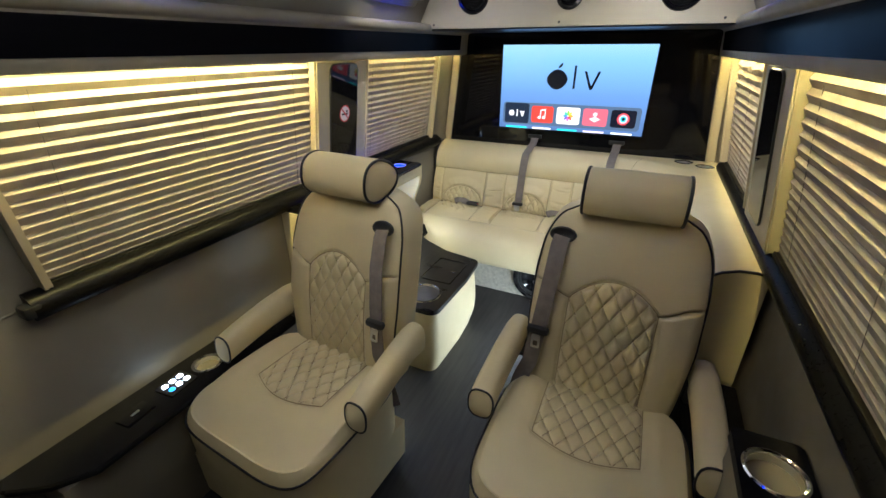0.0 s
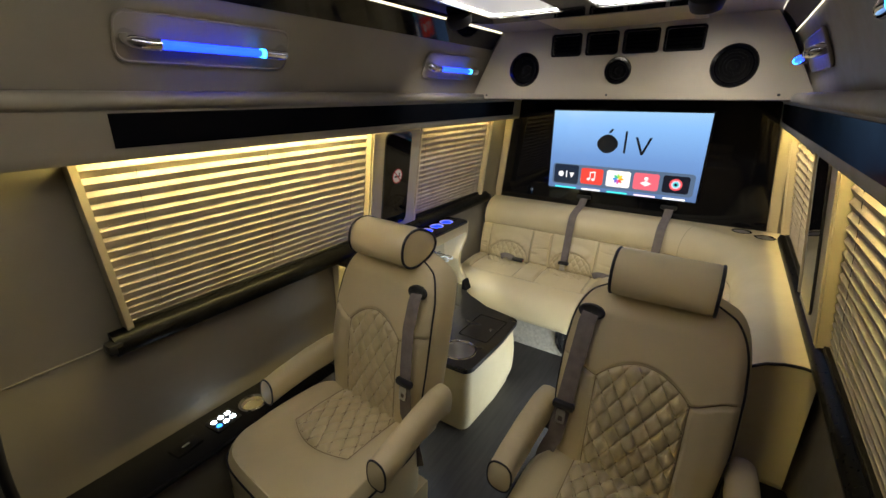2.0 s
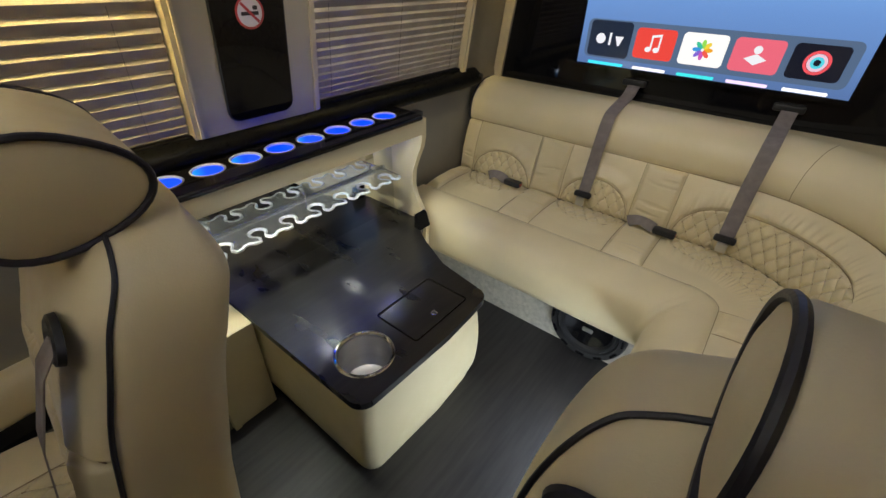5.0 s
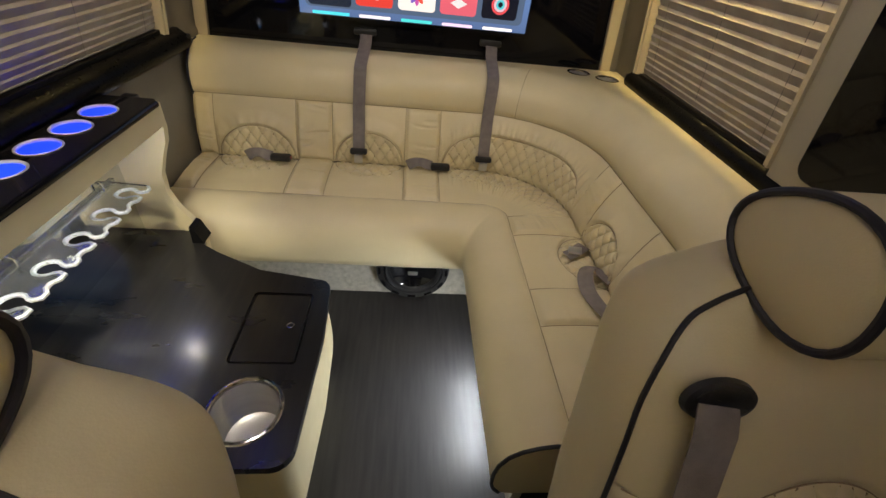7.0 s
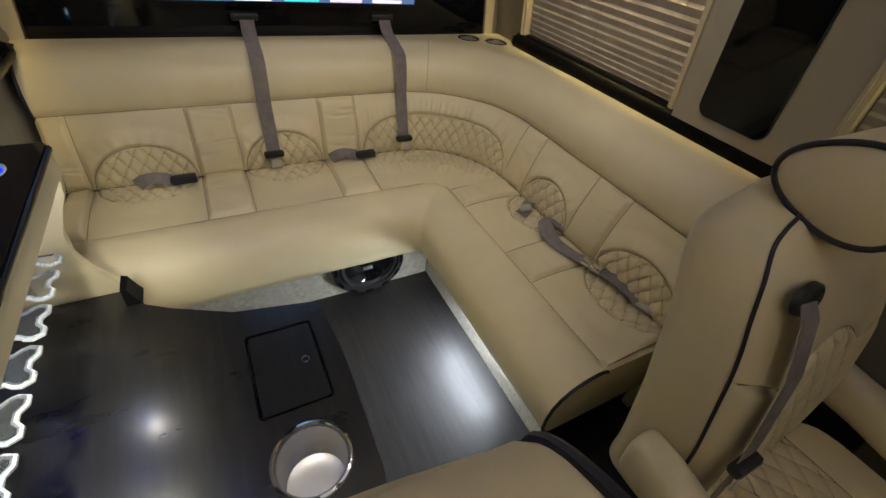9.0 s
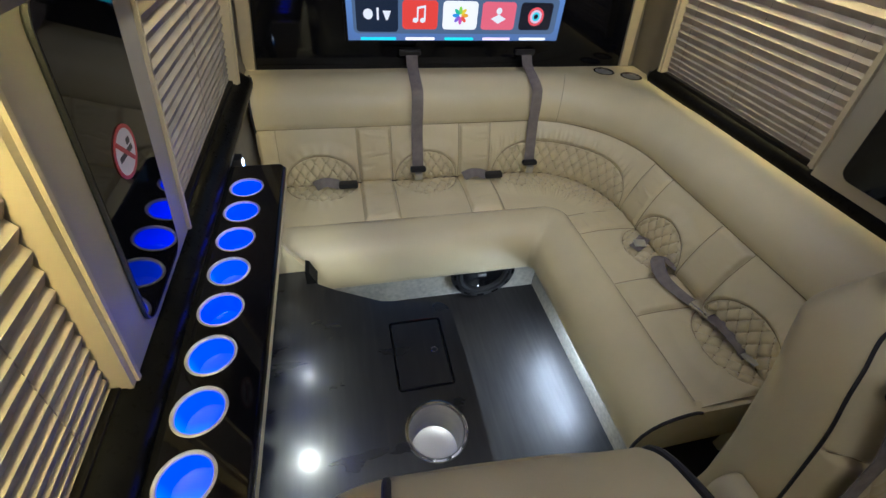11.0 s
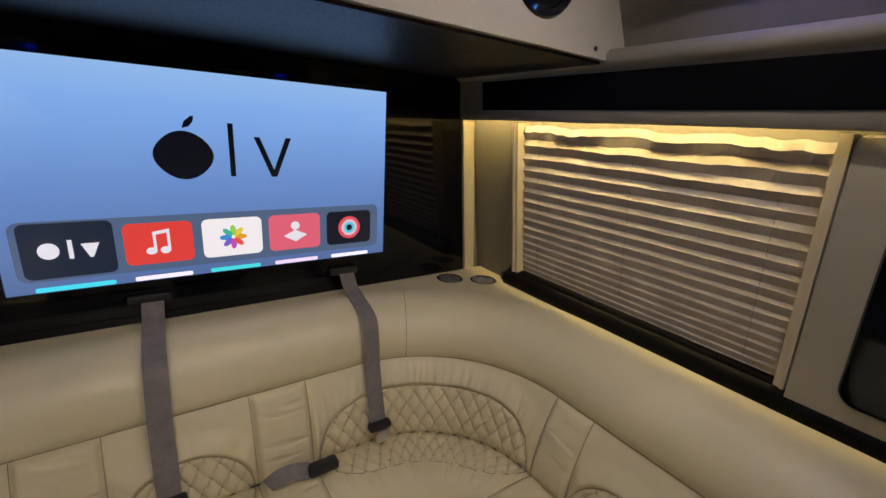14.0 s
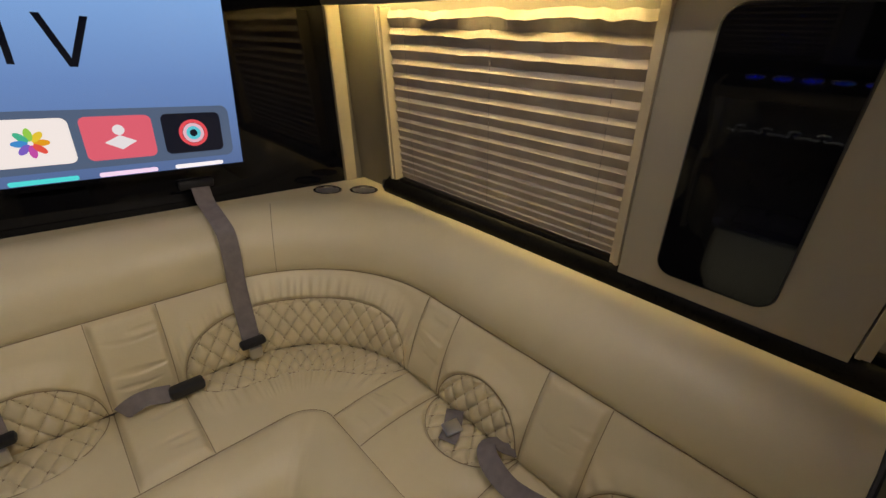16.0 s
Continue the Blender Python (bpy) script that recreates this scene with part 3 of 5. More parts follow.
for (x, z, r) in ((-0.425, 1.592, 0.074), (0.037, 1.576, 0.052), (0.485, 1.581, 0.076)):
    round_speaker(x, z, r)


def air_vent(x0, x1):
    t = thing("air_vent", "black rectangular louvred air vent in the bulkhead", "vent", at=bh_face, group="bulkhead vents")
    part("frame", plate(rounded(x0 - 0.006, x1 + 0.006, 1.644, 1.744, 0.014), [rounded(x0 + 0.004, x1 - 0.004, 1.654, 1.734, 0.008)], 0.0155, 0.020), M_SILL, t)
    part("backing", plate(rounded(x0, x1, 1.650, 1.738, 0.012), [], -0.03, -0.028), M_SILL, t)
    for k in range(5):
        z = 1.662 + k * 0.016
        part("slat", moved(block(x0 + 0.005, x1 - 0.005, -0.0075, 0.0075, -0.0009, 0.0009), Matrix.Translation((0, z, 0.004)) @ pose(0, 0, 0, 55)), M_SILL, t)
    return t


for a, b in bh_vents:
    air_vent(a, b)


# ---------------------------------------------------------------- ceiling: black panel with lit membranes
def ceiling_panel():
    t = thing("ceiling_light_panel", "black gloss ceiling panel with large lit white membranes", "ceiling light")
    holes = [rounded(-0.335, -0.05, 1.16, 1.885, 0.03), rounded(0.07, 0.335, 1.16, 1.885, 0.03), rounded(-0.335, -0.05, 0.10, 1.02, 0.03), rounded(0.07, 0.335, 0.10, 1.02, 0.03)]
    part("board", plate(rounded(-0.47, 0.46, -0.2, 2.0, 0.12), holes, 1.750, 1.7745), M_GLOSS, t)
    for h in holes:
        part("membrane", plate(h, [], 1.762, 1.766), M_MEMBRANE if h[0][1] > 1.3 else M_MEMBRANE_DIM, t, "softly lit white membrane")
        part("bead", tube([(p[0], p[1], 1.751) for p in h], 0.003, 6, closed=True), M_CHROME, t)
        cx, cy = (h[0][0] + h[20][0]) / 2, (h[0][1] + h[20][1]) / 2
        rim = [(cx + (p[0] - cx) * 0.955, cy + (p[1] - cy) * 0.982, 1.7595) for p in h]
        if cy > 1.3:
            arc = sorted((p for p in rim if p[1] > 1.8), key=lambda p: math.atan2(p[1] - 1.5, p[0] - cx))
            part("rim_light", tube([(arc[0][0], 1.52, 1.7595)] + arc + [(arc[-1][0], 1.52, 1.7595)], 0.0025, 6), M_RIM, t, "thin bright edge light")
        else:
            # added fill overhead, out of view; stronger on the left for that chair
            part("rim_light", tube(rim, 0.0025, 6, closed=True), M_RIM_FILL_LEFT if cx < 0 else M_RIM_FILL, t, "unseen edge light added to brighten the chairs")
    return t


ceiling_panel()


def ceiling_spot(x, y, tilt):
    t = thing("ceiling_spot", "small round black spotlight with blue accent", "spotlight", at=pose(x, y, 1.745, tilt, 0, 0), group="ceiling spots")
    part("body", lathe([(0.0005, 0.006), (0.030, 0.005), (0.048, 0.0), (0.050, -0.012), (0.044, -0.032), (0.032, -0.034)], 24), M_PLASTIC, t)
    part("cup", lathe([(0.032, -0.034), (0.028, -0.004), (0.022, -0.002)], 24), M_PLASTIC, t)
    part("lens", lathe([(0.022, -0.002), (0.012, -0.003), (0.0005, -0.0035)], 24), M_SPOT, t, "bright recessed lens")


ceiling_spot(-0.395, 1.72, 32)
ceiling_spot(0.392, 1.86, 32)


def grab_rail(s, y0, y1):
    """Blue lit rod between two chrome ends on a padded oval recess."""
    t = thing("grab_rail", "chrome grab rail with a glowing blue acrylic rod", "grab rail", group="grab rails")
    zc, slope = 1.598, (0.722 - 0.648) / (1.690 - 1.52)
    up = Vector((-s * slope, 0, 1)).normalized()
    into = Vector((-s * 1, 0, -slope)).normalized()
    base = Vector((side_x(s, 0.722 - (zc - 1.52) * slope), (y0 + y1) / 2, zc))
    m = Matrix(((0, up.x, into.x, base.x), (1, up.y, into.y, base.y), (0, up.z, into.z, base.z), (0, 0, 0, 1)))
    half = (y1 - y0) / 2
    ring = rounded(-half, half, -0.056, 0.056, 0.03)
    part("back_pad", moved(plate(ring, [], 0.0, 0.006), m), M_VINYL, t, "padded oval back plate")
    part("welt", moved(tube([(a, b, 0.006) for a, b in ring], 0.0035, 6, closed=True), m), M_VINYL, t)
    for k, reach in ((-1, 0.080), (1, 0.105)):
        pts = [(k * (half - 0.025), 0, 0.004), (k * (half - 0.027), 0, 0.022), (k * (half - 0.036), 0, 0.036), (k * (half - 0.055), 0, 0.042), (k * (half - reach), 0, 0.042)]
        part("bracket", moved(tube(curve_through(pts, 5), lambda u: 0.019 - 0.005 * u, 14), m), M_CHROME, t, "polished chrome bracket")
    part("rod", moved(tube([(k, 0, 0.042) for k in np.linspace(-half + 0.075, half - 0.10, 6)], 0.0105, 14), m), M_ROD, t, "glowing blue rod")
    part("rod_tip", moved(lathe([(0.0005, 0.012), (0.008, 0.010), (0.0118, 0.0), (0.0118, -0.014)], 16), m @ pose(half - 0.104, 0, 0.042, 0, 90, 0)), M_RODTIP, t, "bright cyan tip")
    return t


grab_rail(-1, 0.69, 1.15)
grab_rail(-1, 1.87, 2.32)
grab_rail(1, 0.69, 1.15)
grab_rail(1, 1.87, 2.32)

# ---------------------------------------------------------------- the L-shaped sofa
SEAM_Y, SEAM_X, END_Y, LEFT_X, BEND = 2.715, 0.600, 1.56, -0.81, 0.33
REAR_LEN, ARC_LEN, SIDE_LEN = 1.08, BEND * math.pi / 2, 0.825
SOFA_LEN = REAR_LEN + ARC_LEN + SIDE_LEN


def sofa_at(u, d, z):
    """A place on the sofa: u along its inner back seam, d out towards the walls, z up."""
    dy = d * (1.119 if d < 0 else 0.832)
    dx = d * (1.04 if d < 0 else 0.944)
    rx, ry = max(BEND + dx, 0.03), max(BEND + dy, 0.03)
    cx, cy = SEAM_X + dx - rx, SEAM_Y + dy - ry
    if u <= REAR_LEN:
        return (LEFT_X + u / REAR_LEN * (cx - LEFT_X), SEAM_Y + dy, z)
    if u <= REAR_LEN + ARC_LEN:
        a = (1 - (u - REAR_LEN) / ARC_LEN) * math.pi / 2
        return (cx + rx * math.cos(a), cy + ry * math.sin(a), z)
    return (SEAM_X + dx, cy - (u - REAR_LEN - ARC_LEN) / SIDE_LEN * (cy - END_Y), z)


# panel seams along the sofa; every other one carries a quilted fan
PANELS = [(0.0, 0.070, 0), (0.070, 0.372, 1), (0.372, 0.510, 0), (0.510, 0.793, 1), (0.793, 0.931, 0), (0.931, 1.600, 2), (1.600, 1.713, 0), (1.713, 1.975, 1), (1.975, 2.115, 0), (2.115, SOFA_LEN, 1)]


def fan(u, s, a, b, kind, height):
    """How far a point lies inside the fan of its panel: above 0 inside. s from the seam."""
    mid, half = (a + b) / 2, (b - a) / 2 * (0.94 if kind == 1 else 0.95)
    e = abs((u - mid) / half)
    return 1 - (e ** (2.0 if kind == 1 else 4.5) + (s / height) ** 2)


def puff(u, s, a, b, kind, length, height, depth=1.0):
    """Relief of a panel in metres: quilting in the fan, gathers round it, seams at its edges."""
    edge = groove(min(u - a, b - u), 0.008) * groove(length - s, 0.012) * (0.35 + 0.65 * groove(s, 0.010))
    if kind:
        f = fan(u, s, a, b, kind, height)
        if f > 0:
            q = 0.0135 * depth * quilt(u - (a + b) / 2, s, 0.042, 0.062)
        else:
            mid = (a + b) / 2
            ang = math.atan2(s + 0.02, u - mid) if kind == 1 else (u - mid) * 14
            g = noise.noise(Vector((ang * 6, (s - height) * 6, a * 10)))
            q = (0.0135 + 0.0080 * g) * depth * ease((1.4 + f) / 1.4)
        q *= 0.15 + 0.85 * groove(f, 0.07)
    else:
        g = noise.noise(Vector((u * 6, s * 17, a * 7)))
        h = noise.noise(Vector((u * 9, s * 46 + 2.0 * g, a * 3 + 4)))
        crease = max(0.0, h - 0.12) * (0.4 + 0.6 * max(0.0, g + 0.3))
        q = 0.0150 + 0.0046 * g - 0.0170 * crease
    return q * edge


def threads(paths, radius):
    """Stitched lines as one fine mesh."""
    return join(*[tube(p, radius, 4) for p in paths if len(p) > 2])


def quilt_paths(lo, hi, s_hi, w, h, within):
    """Diamond lines in (u, s), cut to where within(u, s) holds; u from the middle of the panel."""
    runs = []
    for sign in (1, -1):
        for k in range(-12, 30):
            run = []
            for s in np.arange(0.0, s_hi, 0.003):
                u = (k - s / h) * w if sign > 0 else (k - 8 + s / h) * w
                if lo < u < hi and within(u, s):
                    run.append((u, s))
                elif len(run) > 2:
                    runs.append(run)
                    run = []
                else:
                    run = []
            if len(run) > 2:
                runs.append(run)
    return runs


def build_sofa():
    t = thing("sofa", "cream leather L-shaped sofa with quilted fans, worn creases", "sofa")
    back_len, seat_len = 0.234, 0.232
    for a, b, kind in PANELS:
        n = max(12, int((b - a) / 0.0022))
        us = np.linspace(a, b, n)

        def back(u, v, lift=0.0):
            s = v * back_len
            q = lift + puff(u, s, a, b, kind, back_len, 0.122 if kind == 1 else 0.146) + 0.014 * math.sin(math.pi * min(1, v * 1.02)) ** 0.7
            return sofa_at(u, 0.072 * v ** 1.1 - q * 0.9, 0.410 + 0.220 * v + q * 0.42)

        part("back_panel", sheet(back, us, np.linspace(0, 1, 96)), M_SEAT, t)

        def seat(u, v, lift=0.0):
            s = v * seat_len
            q = lift + puff(u, s, a, b, kind, seat_len, 0.115, 0.85) + 0.012 * math.sin(math.pi * v) ** 0.6
            return sofa_at(u, 0.006 - (seat_len + 0.006) * v, 0.400 + q)

        part("seat_panel", sheet(seat, us, np.linspace(0, 1, 100)), M_SEAT, t)
        for fn, length, height in ((back, back_len, 0.122 if kind == 1 else 0.146), (seat, seat_len, 0.115)):
            lines = [[fn(b - 0.0005, v, 0.0012) for v in np.linspace(0.02, 0.98, 40)], [fn(u, 0.992, 0.0016) for u in np.linspace(a, b, 60)]]
            if kind:
                mid = (a + b) / 2
                runs = quilt_paths(a - mid + 0.006, b - mid - 0.006, height, 0.042, 0.062, lambda u, s: fan(u + mid, s, a, b, kind, height) > 0.02)
                half, power = (b - a) / 2 * (0.94 if kind == 1 else 0.95), 2.0 if kind == 1 else 4.5
                runs.append([(half * e, height * math.sqrt(max(0.0, 1 - abs(e) ** power))) for e in np.sin(np.linspace(-math.pi / 2, math.pi / 2, 60))])
                lines += [[fn(u + mid, s / length, 0.0019) for u, s in run] for run in runs]
            part("stitching", threads(lines, 0.0010), M_THREAD, t, "tan stitching")
    us = np.linspace(0, SOFA_LEN, 240)
    roll = [(0.076, 0.624), (0.066, 0.635), (0.062, 0.656), (0.067, 0.690), (0.080, 0.722), (0.104, 0.749), (0.138, 0.771), (0.180, 0.784), (0.225, 0.787), (0.262, 0.781), (0.268, 0.60)]
    part("back_roll", sheet(lambda u, p: sofa_at(u, p[0] - 0.0016 * noise.noise(Vector((u * 5, p[1] * 9, 2))), p[1]), us, roll), M_LEATHER, t, "smooth cream top roll of the backrest")
    part("roll_seam", tube([sofa_at(1.20, d - 0.0012, z) for d, z in roll[:9]], 0.0009, 5), M_THREAD, t, "fine upright seam")
    nose = [(-0.226, 0.397), (-0.233, 0.405), (-0.250, 0.413), (-0.275, 0.412), (-0.305, 0.404), (-0.335, 0.388), (-0.358, 0.364), (-0.372, 0.330), (-0.377, 0.290), (-0.375, 0.245), (-0.368, 0.222), (-0.352, 0.200), (-0.325, 0.191), (-0.24, 0.191)]
    part("front_bolster", sheet(lambda u, p: sofa_at(u, p[0] + 0.0022 * noise.noise(Vector((u * 4, p[1] * 8, 5))), p[1] + 0.0015 * noise.noise(Vector((u * 7, p[0] * 12, 1)))), us, nose), M_LEATHER, t, "rounded front bolster")
    part("riser", block(-0.82, 0.299, 2.392, 2.42, 0.0, 0.19), M_CARPET, t, "pale carpeted riser under the seat")
    part("riser", block(0.300, 0.325, END_Y + 0.03, 2.391, 0.0, 0.20), M_CARPET, t, "pale carpeted riser under the seat")
    lamp = Matrix.Translation((0.268, 1.93, 0.176)) @ pose(0, 0, 0, 0, 55, 0)
    part("under_light", moved(block(-0.010, 0.010, -0.15, 0.15, -0.004, 0.0, 0.002), lamp), M_UNDER, t, "white light bar under the seat")
    part("light_housing", moved(block(-0.014, 0.014, -0.155, 0.155, 0.0005, 0.012, 0.003), lamp), M_PLASTIC, t)
    # end of the short side: seat end, back end and their black welts
    seat_ring = [(SEAM_X + 1.04 * d, z) for d, z in nose[1:]] + [(SEAM_X + 0.0, 0.191), (SEAM_X + 0.0, 0.40)]
    part("seat_end", prism(seat_ring, END_Y - 0.012, END_Y + 0.02), M_LEATHER, t, "seat end panel")
    back_ring = [(SEAM_X + 0.0, 0.39)] + [(SEAM_X + 0.944 * d, z) for d, z in roll[1:10]] + [(SEAM_X + 0.253, 0.39)]
    part("back_end", prism(back_ring, END_Y - 0.016, END_Y + 0.02), M_LEATHER, t, "backrest end panel")
    part("end_panel", block(0.64, 0.855, END_Y - 0.010, END_Y + 0.02, 0.02, 0.395, 0.004), M_LEATHER, t)
    part("welt", tube([(SEAM_X + 1.04 * d, END_Y - 0.013, z) for d, z in nose[1:12]], 0.0045, 8), M_PIPING, t, "black piping")
    part("welt", tube([(SEAM_X + 0.944 * d, END_Y - 0.017, z) for d, z in roll[1:10]], 0.0045, 8), M_PIPING, t, "black piping")
    part("left_welt", tube([(LEFT_X + 0.002, SEAM_Y + 0.832 * d - 0.004, z) for d, z in [(0.0, 0.42), (0.03, 0.53)] + roll[0:9]], 0.004, 8), M_PIPING, t, "black piping")
    return t


build_sofa()

shelf_edge = [sofa_at(u, 0.24, 0)[:2] for u in np.linspace(REAR_LEN * 0.6, SOFA_LEN - 0.25, 60)]
shelf_ring = [(p[0], p[1]) for p in shelf_edge] + [(0.868, shelf_edge[-1][1]), (0.868, 2.98), (shelf_edge[0][0], 2.98)]
SHELF_CUPS = [(0.678, 2.915), (0.778, 2.852)]
structure("shelf_corner", plate(shelf_ring, [circle(x, y, 0.040) for x, y in SHELF_CUPS], 0.755, 0.779), M_LEATHER, "cream corner shelf behind the sofa with two cup holes", "shelf")
structure("shelf_rear", block(-0.83, shelf_edge[0][0], 2.91, 2.981, 0.755, 0.779), M_LEATHER, "cream ledge between sofa back and black panel", "shelf")


def cup_holder(x, y, z, r, depth, label, rim=M_CHROME, well=M_STEEL, group="", flange=0.008):
    t = thing("cup_holder", label, "cup holder", at=pose(x, y, z), group=group)
    part("rim", lathe([(r - 0.003, -0.004), (r - 0.002, 0.001), (r + flange * 0.4, 0.0032), (r + flange, 0.0012)]), rim, t, "polished rim")
    part("well", lathe([(r - 0.003, -0.003), (r - 0.005, -depth), (r * 0.85, -depth - 0.004), (0.0005, -depth - 0.004)]), well, t)
    return t


for x, y in SHELF_CUPS:
    cup_holder(x, y, 0.779, 0.040, 0.075, "steel cup holder sunk into the corner shelf", group="corner cup holders", flange=0.007)


# ---------------------------------------------------------------- seat belts on the sofa
def sofa_belt(x):
    t = thing("seat_belt", "taupe shoulder belt hanging from the black panel onto the sofa", "seat belt", group="sofa belts")
    pts = [(x + 0.012, 2.978, 0.842), (x + 0.011, 2.955, 0.832), (x + 0.009, 2.925, 0.806), (x + 0.007, 2.86, 0.789), (x + 0.005, 2.79, 0.769), (x + 0.004, 2.768, 0.745), (x + 0.002, 2.752, 0.69), (x, 2.742, 0.63), (x, 2.724, 0.56), (x, 2.706, 0.50), (x, 2.694, 0.462)]
    part("webbing", ribbon(curve_through(pts, 4), curve_through([(0, -0.6, 0.8)] * 3 + [(0, -0.3, 1)] * 2 + [(0, -1, 0.4)] * 6, 4), 0.046), M_BELT, t)
    part("guide", block(x - 0.038, x + 0.050, 2.962, 2.980, 0.832, 0.856, 0.006), M_PLASTIC, t, "black slot in the panel")
    part("stop", block(x - 0.033, x + 0.033, 2.676, 2.704, 0.462, 0.482, 0.007), M_PLASTIC, t, "black plastic belt stop")
    part("tongue", block(x - 0.016, x + 0.016, 2.668, 2.680, 0.430, 0.464, 0.003), M_STEEL, t, "steel tongue")


sofa_belt(-0.197)
sofa_belt(0.301)


def buckle(x, y):
    t = thing("buckle", "black plastic buckle on a short taupe strap", "buckle", at=pose(x, y, 0.443), group="sofa buckles")
    part("body", block(-0.038, 0.038, -0.018, 0.016, -0.010, 0.014, 0.007), M_PLASTIC, t)
    part("button", block(0.030, 0.0385, -0.010, 0.008, -0.004, 0.009, 0.002), M_SIGNRED, t, "red release button")
    pts = [(-0.035, 0, 0.004), (-0.055, 0.002, 0.010), (-0.080, 0.004, 0.016), (-0.105, 0.006, 0.010), (-0.13, 0.012, -0.006)]
    part("strap", ribbon(curve_through(pts, 5), curve_through([(0, -0.7, 0.7), (0, -0.7, 0.8), (0, -0.5, 1), (0, -0.7, 0.7), (0, -1, 0.3)], 5), 0.040), M_BELT, t)


buckle(-0.487, 2.650)
buckle(0.126, 2.655)


def lap_belt():
    t = thing("lap_belt", "taupe lap belt with a chrome buckle lying on the sofa seat", "seat belt")
    pts = [(0.600, 2.02, 0.436), (0.555, 2.06, 0.452), (0.520, 2.03, 0.456), (0.515, 1.97, 0.440), (0.535, 1.90, 0.436), (0.552, 1.86, 0.436)]
    part("webbing", ribbon(curve_through(pts, 7), curve_through([(-0.4, 0.4, 1), (-0.3, 0.5, 1), (-0.5, 0.1, 1), (-0.2, 0, 1), (0, 0, 1), (0, 0, 1)], 7), 0.044), M_BELT, t)
    part("latch", moved(block(-0.024, 0.024, -0.033, 0.033, -0.007, 0.008, 0.004), pose(0.558, 1.836, 0.444, 0, 6, 18)), M_CHROME, t, "chrome latch")
    tail = [(0.563, 1.82, 0.438), (0.578, 1.76, 0.440), (0.585, 1.70, 0.434), (0.588, 1.66, 0.425)]
    part("tail", ribbon(curve_through(tail, 5), (0, 0, 1), 0.044), M_BELT, t)
    part("tongue", moved(block(-0.017, 0.017, -0.026, 0.026, -0.003, 0.003, 0.002), pose(0.589, 1.655, 0.432, -14, 0, 4)), M_STEEL, t, "steel tongue")


lap_belt()


def lap_tongue():
    t = thing("belt_end", "taupe belt end with a steel tongue by the seat seam", "seat belt")
    pts = [(0.585, 2.19, 0.428), (0.560, 2.17, 0.446), (0.525, 2.145, 0.438), (0.500, 2.135, 0.434)]
    part("webbing", ribbon(curve_through(pts, 6), (0, 0, 1), 0.042), M_BELT, t)
    part("tongue", moved(block(-0.020, 0.020, -0.018, 0.018, -0.003, 0.003, 0.002), pose(0.528, 2.147, 0.447, 0, -8, -20)), M_STEEL, t, "steel tongue")


lap_tongue()


